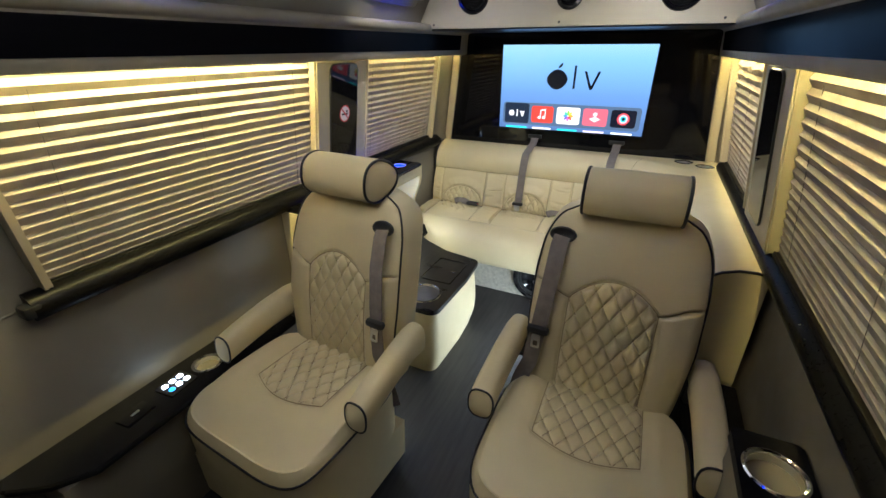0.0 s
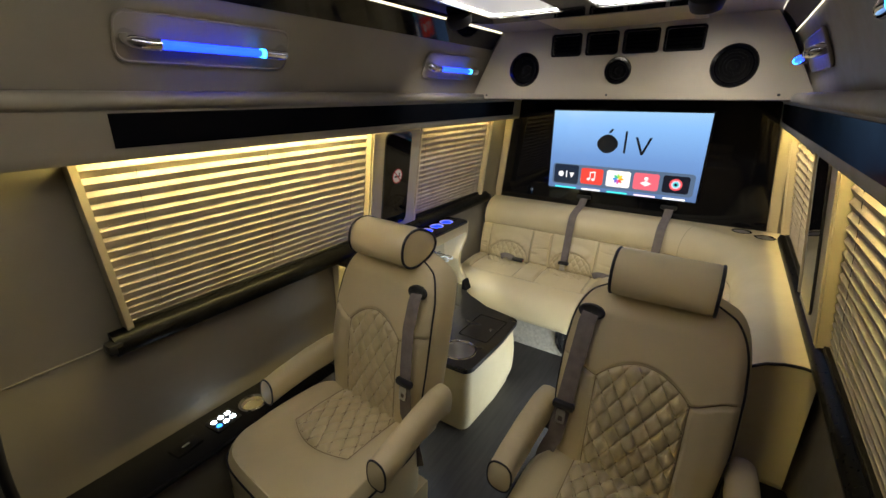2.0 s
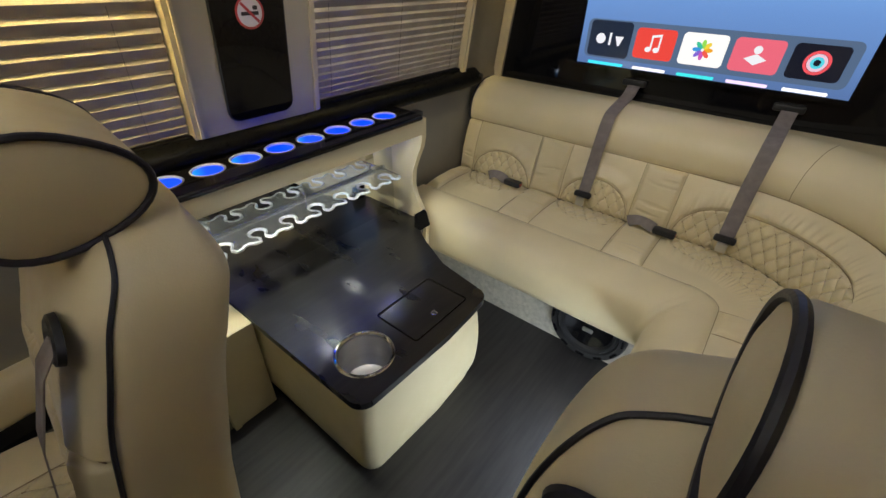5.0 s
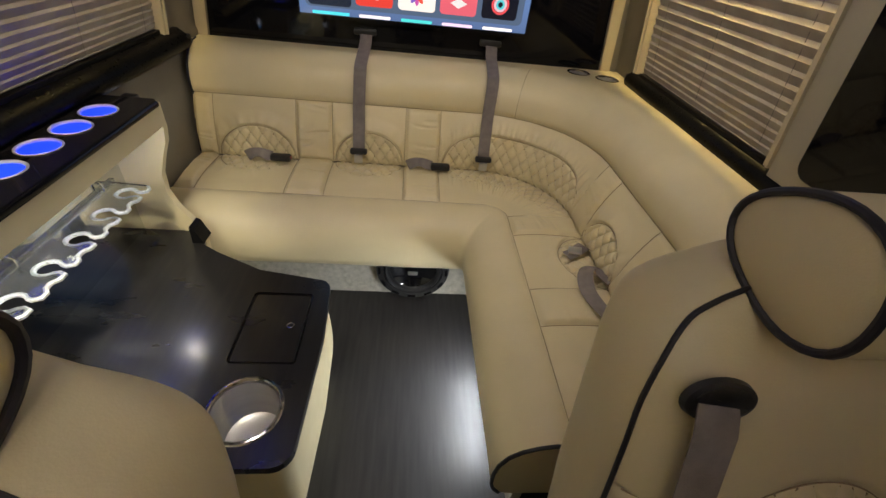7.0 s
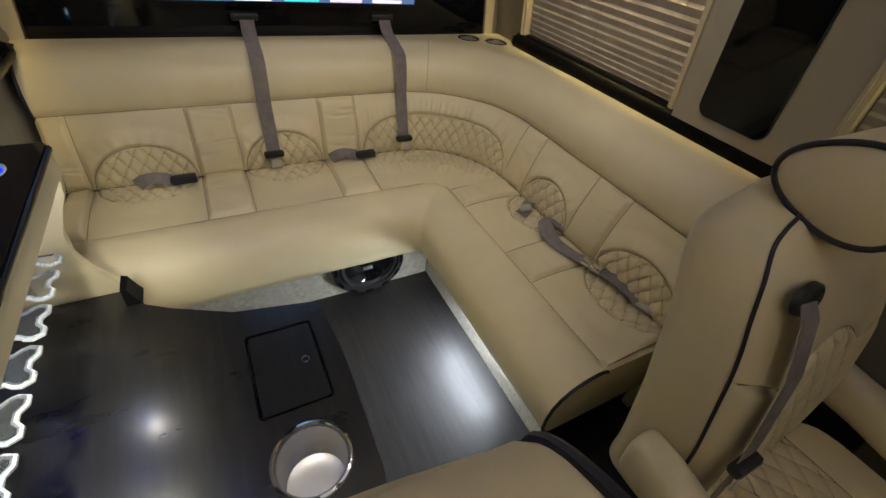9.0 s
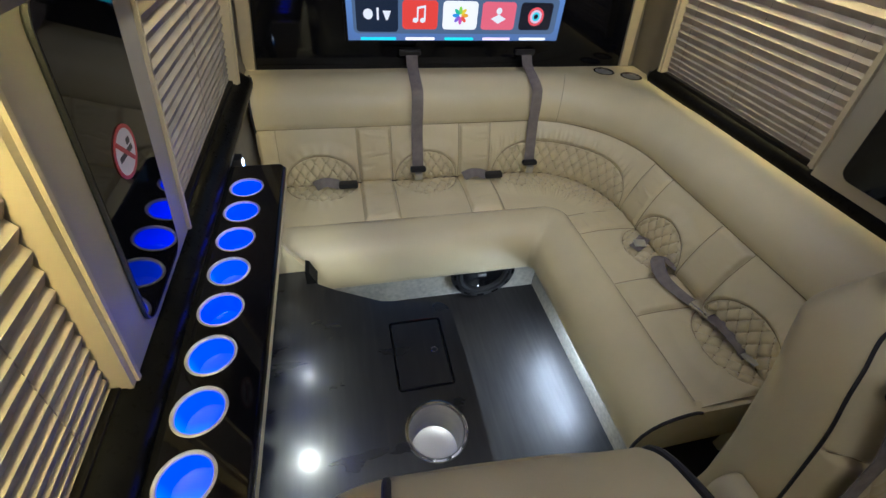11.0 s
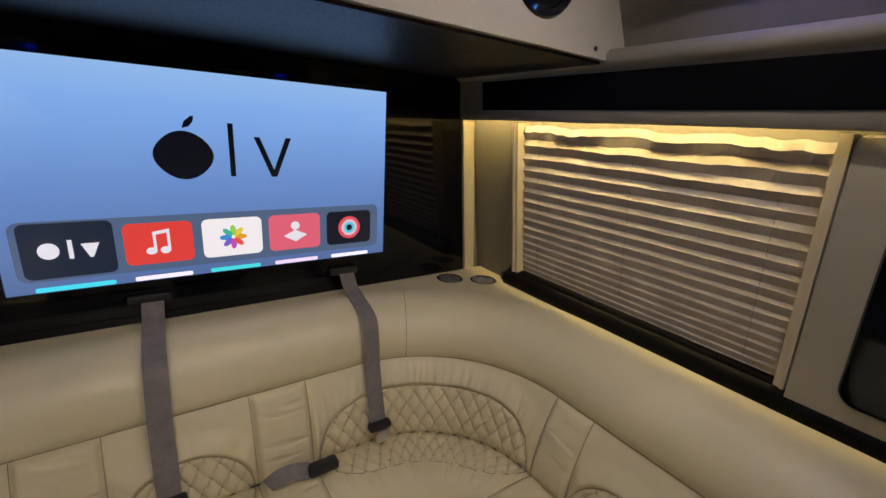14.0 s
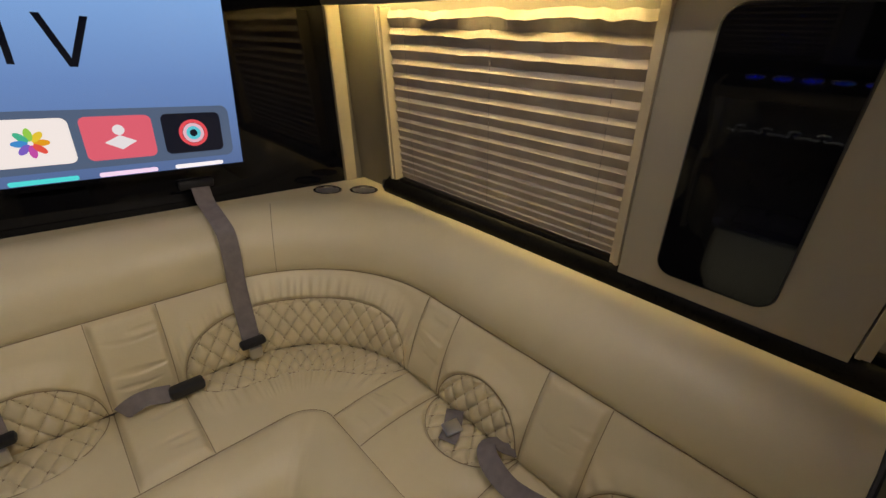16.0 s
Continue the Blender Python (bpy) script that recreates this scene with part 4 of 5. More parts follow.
# ---------------------------------------------------------------- screen on the rear panel
def television():
    t = thing("television", "flat screen showing a blue menu with a row of tiles", "television", at=pose(0.002, 2.968, 0))
    face = Matrix(((1, 0, 0, 0), (0, 0, -1, 0), (0, 1, 0, 0), (0, 0, 0, 1)))
    x0, x1, z0, z1 = -0.434, 0.434, 0.893, 1.379
    part("housing", moved(plate(rounded(x0 - 0.010, x1 + 0.010, z0 - 0.014, z1 + 0.009, 0.006), [], -0.020, 0.004), face), M_PLASTIC, t)
    scr = part("screen", moved(plate([(x0, z0), (x1, z0), (x1, z1), (x0, z1)], [], 0.004, 0.0055), face), M_SCREEN, t, "lit blue screen", smooth=False)
    part("bezel", moved(plate(rounded(x0 - 0.010, x1 + 0.010, z0 - 0.014, z1 + 0.009, 0.006), [[(x0, z0), (x1, z0), (x1, z1), (x0, z1)]], 0.004, 0.009), face), M_GLOSS, t, "thin black bezel")
    part("sensor", moved(plate(rounded(-0.05, 0.05, z1 + 0.010, z1 + 0.035, 0.008), [], 0.0, 0.012), face), M_GLOSS, t, "small camera bar above the screen")
    ink, hi = 0.0058, 0.0062
    black = pixels("ink_black", (0.003, 0.004, 0.008), 1.0)

    def flat(name, ring, mat, parent, lift=0, holes=()):
        return part(name, moved(plate(ring, list(holes), ink + lift, hi + lift), face), mat, parent, smooth=False)

    # the mark in the middle, as plain shapes
    body = [(-0.088 + 0.058 * math.cos(a) * (1 + 0.06 * math.cos(2 * a)), 1.190 + 0.056 * math.sin(a) * (1 - 0.10 * abs(math.cos(a)) ** 3)) for a in np.linspace(0, 2 * math.pi, 40, endpoint=False)]
    flat("mark", body, black, scr)
    flat("mark", [(-0.088 + a, 1.252 + b) for a, b in ((0, 0), (0.006, 0.016), (0.020, 0.028), (0.026, 0.029), (0.024, 0.016), (0.014, 0.004))], black, scr)
    flat("mark", [(0.008, 1.140), (0.020, 1.140), (0.020, 1.268), (0.008, 1.268)], black, scr)
    flat("mark", [(0.066, 1.238), (0.080, 1.238), (0.112, 1.156), (0.144, 1.238), (0.158, 1.238), (0.119, 1.138), (0.105, 1.138)], black, scr)
    # the dock and its tiles
    dock = pixels("dock", (0.10, 0.16, 0.26), 1.0)
    flat("dock", rounded(-0.412, 0.412, 0.918, 1.050, 0.02), dock, scr)
    tiles = [(-0.400, -0.242, 0.924, 1.046, (0.012, 0.022, 0.045)), (-0.226, -0.088, 0.934, 1.034, (0.95, 0.07, 0.05)), (-0.068, 0.072, 0.934, 1.034, (1.15, 1.12, 1.05)), (0.090, 0.230, 0.934, 1.034, (0.95, 0.16, 0.22)), (0.250, 0.388, 0.934, 1.034, (0.006, 0.008, 0.018))]
    shapes = pixels("tile_white", (1.0, 1.0, 1.0), 1.0)
    stripe = [(0.05, 0.75, 0.85), (1.0, 0.95, 0.98), (0.05, 0.75, 0.72), (0.95, 0.75, 0.95), (1.0, 1.0, 1.0)]
    for k, (a, b, c, e, col) in enumerate(tiles):
        tile = flat("tile", rounded(a, b, c, e, 0.014), pixels("tile_colour", col, 1.0), scr, 0.0008)
        mx, mz = (a + b) / 2, (c + e) / 2
        if k == 0:
            flat("glyph", circle(mx - 0.034, mz, 0.018, 20), shapes, tile, 0.0016)
            flat("glyph", [(mx - 0.002, mz - 0.02), (mx + 0.006, mz - 0.02), (mx + 0.006, mz + 0.022), (mx - 0.002, mz + 0.022)], shapes, tile, 0.0016)
            flat("glyph", [(mx + 0.020, mz + 0.012), (mx + 0.052, mz + 0.012), (mx + 0.039, mz - 0.02), (mx + 0.033, mz - 0.02)], shapes, tile, 0.0016)
        elif k == 1:
            for q in (-0.018, 0.010):
                flat("glyph", circle(mx + q, mz - 0.018, 0.011, 16, 0.8), shapes, tile, 0.0016)
                flat("glyph", [(mx + q + 0.005, mz - 0.016), (mx + q + 0.011, mz - 0.016), (mx + q + 0.011, mz + 0.026), (mx + q + 0.005, mz + 0.026)], shapes, tile, 0.0020)
            flat("glyph", [(mx - 0.013, mz + 0.020), (mx + 0.021, mz + 0.026), (mx + 0.021, mz + 0.034), (mx - 0.013, mz + 0.028)], shapes, tile, 0.0024)
        elif k == 2:
            for q in range(8):
                an = q * math.pi / 4
                col2 = [(1, 0.45, 0.02), (1, 0.75, 0.05), (0.35, 0.8, 0.1), (0.05, 0.6, 0.35), (0.05, 0.35, 0.8), (0.25, 0.15, 0.7), (0.7, 0.1, 0.5), (1, 0.12, 0.08)][q]
                flat("petal", [(mx + math.cos(an) * 0.018 + p[0] * math.cos(an) - p[1] * math.sin(an), mz + math.sin(an) * 0.018 + p[0] * math.sin(an) + p[1] * math.cos(an)) for p in circle(0, 0, 0.014, 14, 0.5)], pixels("petal", col2, 1.0), tile, 0.0016 + q * 0.0001)
        elif k == 3:
            flat("glyph", [(mx - 0.032, mz - 0.010), (mx, mz - 0.028), (mx + 0.032, mz - 0.010), (mx, mz + 0.006)], shapes, tile, 0.0016)
            flat("glyph", circle(mx, mz + 0.018, 0.012, 18), shapes, tile, 0.0020)
        else:
            for r, col2 in ((0.034, (1.0, 0.10, 0.12)), (0.025, (1.0, 0.65, 0.75)), (0.017, (0.10, 0.75, 0.85))):
                flat("ring", circle(mx, mz, r, 28), pixels("ring_colour", col2, 1.0), tile, 0.0016 + (0.034 - r) * 0.02, [circle(mx, mz, r - 0.008, 28)])
        flat("tile_stripe", rounded(a + 0.012, b - 0.008, 0.8945, 0.905, 0.004), pixels("stripe", stripe[k], 1.3), scr, 0.0008)
    return t


television()


# ---------------------------------------------------------------- bar console
COUNTER_Z = 0.362


def console():
    t = thing("console", "cream console with a dark glossy wood counter", "console")
    ring = [(-0.845, 1.53), (-0.25, 1.53)] + [(-0.25 + 0.045 * math.sin(radians(a)), 1.575 - 0.045 * math.cos(radians(a))) for a in range(0, 91, 15)]
    ring += [(-0.198, 1.85)] + [(-0.250 + 0.042 * math.cos(radians(a)), 2.022 + 0.042 * math.sin(radians(a))) for a in range(0, 91, 15)]
    ring += [(-0.42, 2.095), (-0.56, 2.165), (-0.615, 2.20), (-0.63, 2.235), (-0.66, 2.268), (-0.845, 2.268)]
    bucket = circle(-0.327, 1.652, 0.072, 40)
    well = rounded(-0.405, -0.250, 1.770, 2.000, 0.010)
    part("counter", plate(ring, [bucket, well], COUNTER_Z - 0.022, COUNTER_Z), M_WOOD, t, "dark glossy wood counter")
    edge = [(p[0] + 0.002, p[1]) for p in ring[1:-2]]
    part("edge_band", tube([(p[0], p[1], COUNTER_Z - 0.011) for p in edge], 0.0115, 10), M_NOSING, t, "rounded brown wood nosing")
    part("lid", plate(rounded(-0.400, -0.255, 1.775, 1.995, 0.008), [], COUNTER_Z - 0.010, COUNTER_Z - 0.001), M_WOOD, t, "dark hinged lid")
    part("lid_frame", tube([(p[0], p[1], COUNTER_Z) for p in well], 0.0026, 6, closed=True), M_GLOSS, t, "thin black frame")
    part("finger_hole", moved(lathe([(0.010, 0.0008), (0.0085, 0.0020), (0.007, 0.0005), (0.0065, -0.004)], 18), pose(-0.286, 1.887, COUNTER_Z)), M_CHROME, t)
    inset = [(max(-0.845, p[0] - 0.018 if p[0] > -0.3 else p[0]), p[1] + (0.016 if p[1] < 1.6 else -0.016)) for p in ring]

    def wall(i, z):
        x, y = inset[int(i)]
        k = z / 0.34
        bulge = 0.012 * math.sin(math.pi * k) - 0.012 * (1 - ease(k * 4))
        cx, cy = -0.5, 1.85
        return (x + bulge * (1 if x > cx else 0), y + (bulge * (1 if y > cy else -1)), z)

    part("body", sheet(wall, range(len(inset)), np.linspace(0.0, 0.341, 16), closed_u=True), M_LEATHER, t, "cream leather-wrapped body")
    part("upstand", moved(prism([(-0.018, 0.0), (0.016, 0.0), (0.008, 0.018), (-0.004, 0.052), (-0.016, 0.058)], -0.030, 0.026), pose(-0.634, 2.236, COUNTER_Z)), M_SILL, t, "black raised corner")
    return t


console()


def ice_bucket():
    t = thing("ice_bucket", "round stainless steel ice bucket sunk into the counter", "ice bucket", at=pose(-0.327, 1.652, COUNTER_Z))
    part("rim", lathe([(0.069, -0.006), (0.070, 0.001), (0.074, 0.0045), (0.079, 0.0035), (0.081, 0.0005)], 48), M_CHROME, t, "polished rim")
    part("bowl", lathe([(0.069, -0.005), (0.066, -0.10), (0.062, -0.116), (0.050, -0.120), (0.030, -0.119), (0.0005, -0.119)], 48), M_STEEL, t)


ice_bucket()


def bar_cabinet():
    t = thing("bar_cabinet", "cream bar cabinet along the wall with a lit niche", "cabinet")
    # curved end panel between niche and sofa
    curve = [(-0.845, 0.005), (-0.66, 0.005), (-0.645, 0.36), (-0.668, 0.40), (-0.700, 0.45), (-0.716, 0.50), (-0.712, 0.56), (-0.690, 0.62), (-0.672, 0.66), (-0.665, 0.70), (-0.665, 0.766), (-0.845, 0.766)]
    part("end_panel", prism(curve, 2.270, 2.292), M_LEATHER, t, "curved cream end panel")
    front = [(-0.845, 0.005), (-0.655, 0.005), (-0.655, 0.766), (-0.845, 0.766)]
    part("end_panel", prism(front, 1.385, 1.405), M_LEATHER, t, "flat cream end panel")
    part("fascia", block(-0.668, -0.654, 1.406, 2.269, 0.714, 0.766, 0.004), M_LEATHER, t, "cream fascia under the cup rail")
    part("lining", block(-0.673, -0.6685, 1.406, 2.269, 0.716, 0.766), M_PLASTIC, t, "dark inner lining")
    part("niche_back", block(-0.8285, -0.8205, 1.406, 2.269, COUNTER_Z, 0.760), M_MIRROR, t, "mirrored niche back")
    part("side_box", block(-0.842, -0.66, 1.406, 1.528, 0.005, 0.355), M_LEATHER, t)
    for x, y in ((-0.698, 1.800), (-0.705, 2.109), (-0.705, 1.517)):
        part("puck_light", moved(lathe([(0.0005, -0.010), (0.012, -0.0095), (0.013, -0.006), (0.013, 0.0)], 20), pose(x, y, 0.7665)), M_PUCK if y < 2 else M_PUCK_DIM, t, "small white puck light")
    return t


bar_cabinet()
CUPS = [2.158 - 0.0985 * k for k in range(8)]


def cup_rail():
    t = thing("cup_rail", "black gloss rail with a row of blue-lit cup holes", "cup rail")
    ring = rounded(-0.822, -0.652, 1.392, 2.262, 0.012)
    part("top", plate(ring, [circle(-0.733, y, 0.0365, 36) for y in CUPS], 0.767, 0.786), M_GLOSS, t)
    part("front_edge", tube([(-0.653, y, 0.777) for y in (1.40, 1.8, 2.25)], 0.009, 10), M_GLOSS, t)
    part("back_lip", block(-0.838, -0.821, 1.392, 2.262, 0.767, 0.800, 0.004), M_GLOSS, t)


cup_rail()
for k, y in enumerate(CUPS):
    c = thing("lit_cup_holder", "cup holder glowing blue with a pale ring", "cup holder", at=pose(-0.733, y, 0.786), group="blue cup holders")
    part("ring", lathe([(0.0345, -0.004), (0.035, 0.0008), (0.038, 0.0032), (0.0405, 0.001)], 36), M_CUPRING, c, "pale frosted ring")
    part("well", lathe([(0.0345, -0.003), (0.0332, -0.045), (0.029, -0.048), (0.0005, -0.048)], 36), M_CUPGLOW if k in (0, 1, 2, 4) else M_CUPPATCH, c, "glowing blue well")


def glass_rack():
    """Clear sheet with keyhole slots for stems along both edges."""
    t = thing("glass_rack", "clear acrylic stemware rack hanging in the lit niche", "rack")
    pitch, n, y0 = 0.102, 7, 1.500
    for x0, sign in ((-0.818, 1),):
        ring = [(x0, y0)]
        for k in range(n):
            yc = y0 + pitch * (k + 0.5)
            e = x0 + sign * 0.098
            ring += [(e, yc - pitch * 0.42), (e + sign * 0.010, yc - pitch * 0.30), (e + sign * 0.010, yc - 0.016)]
            ring += [(e - sign * 0.004, yc - 0.010)]
            ring += [(e - sign * 0.034 + sign * 0.024 * math.cos(radians(a)), yc + 0.024 * math.sin(radians(a))) for a in range(-35, -326, -29)]
            ring += [(e - sign * 0.004, yc + 0.010), (e + sign * 0.010, yc + 0.016), (e + sign * 0.010, yc + pitch * 0.30), (e, yc + pitch * 0.42)]
        ring += [(x0, y0 + pitch * n)]
        zl = 0.556
        # pale tube along the outline: edge light put in as colour
        part("leaf_edge", tube([(p[0], p[1], zl) for p in ring[1:-1]], 0.0048, 6), M_LITEDGE, t, "acrylic edge, its caught light put in as pale colour")
        part("leaf", plate(ring, [], zl - 0.005, zl + 0.005), M_ACRYLIC, t)
    part("spine", block(-0.8200, -0.814, y0 - 0.01, y0 + pitch * n + 0.01, 0.546, 0.568, 0.002), M_ACRYLIC, t)
    for y in (y0 + 0.05, y0 + pitch * n / 2, y0 + pitch * n - 0.05):
        part("hanger", tube([(-0.808, y, 0.560), (-0.808, y, 0.581), (-0.8195, y, 0.586)], 0.003, 8), M_CHROME, t)


glass_rack()


def usb_socket():
    t = thing("usb_socket", "black double socket with blue indicator light on the wall", "socket", at=pose(-0.790, 2.395, 0.705))
    part("plate", block(-0.036, 0.004, -0.022, 0.022, -0.040, 0.034, 0.006), M_PLASTIC, t)
    part("indicator", block(0.004, 0.0065, -0.009, 0.009, 0.006, 0.024, 0.001), M_BTNWHITE, t, "white indicator")
    part("indicator", block(0.004, 0.0065, -0.009, 0.009, -0.010, 0.003, 0.001), M_BTNBLUE, t, "blue indicator")
    part("switch", block(-0.03, 0.008, -0.013, 0.013, -0.085, -0.048, 0.005), M_PLASTIC, t)


usb_socket()


def subwoofer():
    t = thing("subwoofer", "black round subwoofer half hidden under the sofa seat", "subwoofer", at=Matrix.Translation((0.036, 2.366, 0.150)) @ pose(0, 0, 0, 90) @ Matrix.Diagonal((1.12, 1.12, 1.0, 1.0)))
    part("frame", lathe([(0.100, 0.004), (0.104, 0.014), (0.122, 0.014), (0.126, 0.001)], 40), M_PLASTIC, t)
    part("surround", lathe([(0.080, 0.002), (0.086, 0.013), (0.094, 0.015), (0.101, 0.005)], 40), M_PLASTIC, t)
    part("cone", lathe([(0.082, 0.003), (0.050, -0.020), (0.030, -0.022), (0.0005, -0.016)], 40), M_GLOSS, t)
    part("badge", block(-0.017, 0.017, -0.030, -0.016, -0.010, -0.002, 0.002), M_STEEL, t, "small pale badge")
    for a in range(0, 360, 30):
        x, y = 0.114 * math.cos(radians(a)), 0.114 * math.sin(radians(a))
        part("frame_bar", moved(block(-0.004, 0.004, -0.014, 0.014, 0, 0.018, 0.002), pose(x, y, 0.0, 0, 0, a)), M_GLOSS, t)


subwoofer()

# ---------------------------------------------------------------- captain's chairs
def section(a, b, n, power):
    """Points round a soft rectangle, evenly spaced along its edge."""
    fine = []
    for i in range(400):
        t = 2 * math.pi * i / 400
        c, s = math.cos(t), math.sin(t)
        fine.append((math.copysign(abs(c) ** (2 / power), c), math.copysign(abs(s) ** (2 / power), s)))
    pts = np.array(fine) * (a, b)
    seg = np.r_[0, np.cumsum(np.hypot(*np.diff(np.vstack([pts, pts[:1]]), axis=0).T))]
    want = np.linspace(0, seg[-1], n, endpoint=False)
    loop = np.vstack([pts, pts[:1]])
    return np.c_[np.interp(want, seg, loop[:, 0]), np.interp(want, seg, loop[:, 1])]


BACK_KEYS = [0.34, 0.42, 0.60, 0.78, 0.89, 0.957]
BACK_FRONT = [0.125, 0.125, 0.145, 0.185, 0.228, 0.262]
SOFTEN = np.linspace(-0.016, 0.016, 9)
HALF_KEYS = [0.34, 0.45, 0.62, 0.77, 0.85, 0.892, 0.926, 0.946, 0.957]
HALF_W = [0.205, 0.222, 0.236, 0.234, 0.226, 0.213, 0.192, 0.165, 0.120]


def back_front(z):
    return float(np.mean(np.interp(z + SOFTEN * 2, BACK_KEYS, BACK_FRONT)))


def half_width(z):
    return float(np.mean(np.interp(z + SOFTEN * min(1.0, (0.962 - z) / 0.014), HALF_KEYS, HALF_W)))


def chair_back(inner):
    n = 440
    zs = list(np.linspace(0.34, 0.89, 240)) + list(np.linspace(0.893, 0.957, 18))
    verts, faces = [], []
    for z in zs:
        a = half_width(z)
        top = ease((z - 0.885) / 0.075)
        b = 0.086 * (1 - 0.40 * top)
        cy = back_front(z) + 0.086 - 0.012 * top
        for x, y in section(a, b, n, 4.2):
            disp = 0.0
            if y < -b * 0.55:
                ax = abs(x)
                arch = 0.782 - 0.066 * (ax / 0.118) ** 2
                if ax < 0.118 and z < arch:
                    disp = 0.0120 * quilt(x, z - 0.36, 0.047, 0.078)
                    disp *= groove(0.118 - ax, 0.006) * groove(arch - z, 0.007)
                else:
                    side_seam = 0.716 + 0.028 * ease((ax - 0.118) / 0.08)
                    disp = 0.010 * ease((ax - 0.118) / 0.05) * (1 - ease((z - 0.70) / 0.1)) + 0.006
                    disp *= (groove(z - side_seam, 0.006) if ax > 0.118 else 1.0)
                    if z < side_seam:
                        disp *= groove(ax - 0.118, 0.007)
                    else:
                        disp *= groove(z - arch, 0.007) if ax < 0.118 else 1.0
                disp += 0.0015 * noise.noise(Vector((x * 14, z * 12, inner)))
                disp *= ease((-y - b * 0.55) / (b * 0.3))
            verts.append((x, cy + y - disp, z))
    for i in range(len(zs) - 1):
        for k in range(n):
            faces.append((i * n + k, i * n + (k + 1) % n, (i + 1) * n + (k + 1) % n, (i + 1) * n + k))
    c = len(verts)
    verts.append((0, back_front(0.957) + 0.074, 0.962))
    last = (len(zs) - 1) * n
    faces += [(last + k, last + (k + 1) % n, c) for k in range(n)]
    faces.append(tuple(range(n)))
    return verts, faces


def chair_front(x, z):
    """The bare front of the back, without relief."""
    top = ease((z - 0.885) / 0.075)
    b = 0.086 * (1 - 0.40 * top)
    return back_front(z) + 0.086 - 0.012 * top - b * (1 - min(0.999, abs(x) / half_width(z)) ** 4.2) ** (1 / 4.2)


def arch_z(x):
    return 0.782 - 0.066 * (abs(x) / 0.118) ** 2


def chair_stitches():
    runs = quilt_paths(-0.117, 0.117, 0.44, 0.047, 0.078, lambda x, s: s + 0.36 < arch_z(x) - 0.002)
    lines = [[(x, chair_front(x, s + 0.36) - 0.0012, s + 0.36) for x, s in run] for run in runs]
    lines.append([(x, chair_front(x, arch_z(x)) - 0.0012, arch_z(x)) for x in np.linspace(-0.118, 0.118, 50)])
    for e in (-1, 1):
        lines.append([(e * 0.118, chair_front(0.118, z) - 0.0012, z) for z in np.linspace(0.41, 0.716, 40)])
        side = [(e * x, 0.716 + 0.028 * ease((x - 0.118) / 0.08)) for x in np.linspace(0.118, 0.215, 24)]
        lines.append([(x, chair_front(x, z) - 0.0015, z) for x, z in side])
    return threads(lines, 0.0011)


def chair_seat(inner):
    n = 420
    a, b, cy = 0.258, 0.235, -0.075
    rings = [(1.0, 0.21), (1.004, 0.26), (1.010, 0.32), (1.008, 0.365), (1.0, 0.392), (0.985, 0.408), (0.962, 0.417)]
    rings += [(s, None) for s in np.linspace(0.94, 0.02, 110)]
    base = section(a, b, n, 5.0)
    verts, faces = [], []
    for s, z in rings:
        for x, y in base:
            px, py = x * s, y * s
            if z is None:
                yy = py
                h = 0.420 + 0.014 * (1 - (px / a) ** 2) * (1 - (py / b) ** 4) - 0.022 * ease((-py - 0.10) / 0.15)
                arc = 0.000 - 0.05 * math.cos(px / 0.14 * 1.4)
                if abs(px) < 0.135 and yy > arc:
                    h += 0.0115 * quilt(px, yy, 0.047, 0.075) * groove(0.135 - abs(px), 0.007) * groove(yy - arc, 0.009)
                else:
                    h += 0.010 * ease((abs(px) - 0.12) / 0.06) * ease((yy + 0.12) / 0.1) + 0.0035
                    h -= 0.0035 * (1 - groove(min(abs(yy - arc) if abs(px) < 0.14 else 1, abs(abs(px) - 0.135) if yy > arc else 1), 0.008))
                h += 0.002 * noise.noise(Vector((px * 11, py * 11, inner * 3)))
                k = ease((0.962 - s) / 0.05)
                zz = 0.417 * (1 - k) + h * k
            else:
                zz = z - (0.016 * ease((-py - 0.12) / 0.12) if z > 0.39 else 0.0)
            verts.append((px, py + cy, zz))
    for i in range(len(rings) - 1):
        for k in range(n):
            faces.append((i * n + k, i * n + (k + 1) % n, (i + 1) * n + (k + 1) % n, (i + 1) * n + k))
    faces += [tuple(range(n)), tuple(range((len(rings) - 1) * n, len(rings) * n))]
    return verts, faces


def seat_stitches():
    """Diamond lines and the curved seam on the cushion."""
    a, b = 0.258, 0.235

    def on(px, py):
        h = 0.420 + 0.014 * (1 - (px / a) ** 2) * (1 - (py / b) ** 4) - 0.022 * ease((-py - 0.10) / 0.15)
        return (px, py - 0.075, h + 0.0022)

    def arc(px):
        return 0.000 - 0.05 * math.cos(px / 0.14 * 1.4)

    runs = quilt_paths(-0.132, 0.132, 0.35, 0.047, 0.075, lambda u, s: arc(u) + 0.003 < s - 0.15 < 0.20)
    lines = [[on(u, s - 0.15) for u, s in run] for run in runs]
    lines.append([on(x, arc(x)) for x in np.linspace(-0.135, 0.135, 40)])
    for e in (-1, 1):
        lines.append([on(e * 0.135, y) for y in np.linspace(arc(0.135), 0.20, 30)])
    return threads(lines, 0.0011)


def headrest_section(n=40):
    pts = []
    for i in range(n):
        t = 2 * math.pi * i / n
        r = 0.070 * (1 + 0.065 * math.cos(3 * t + 0.35))
        pts.append((r * 1.20 * math.cos(t), r * 0.90 * math.sin(t)))
    return pts


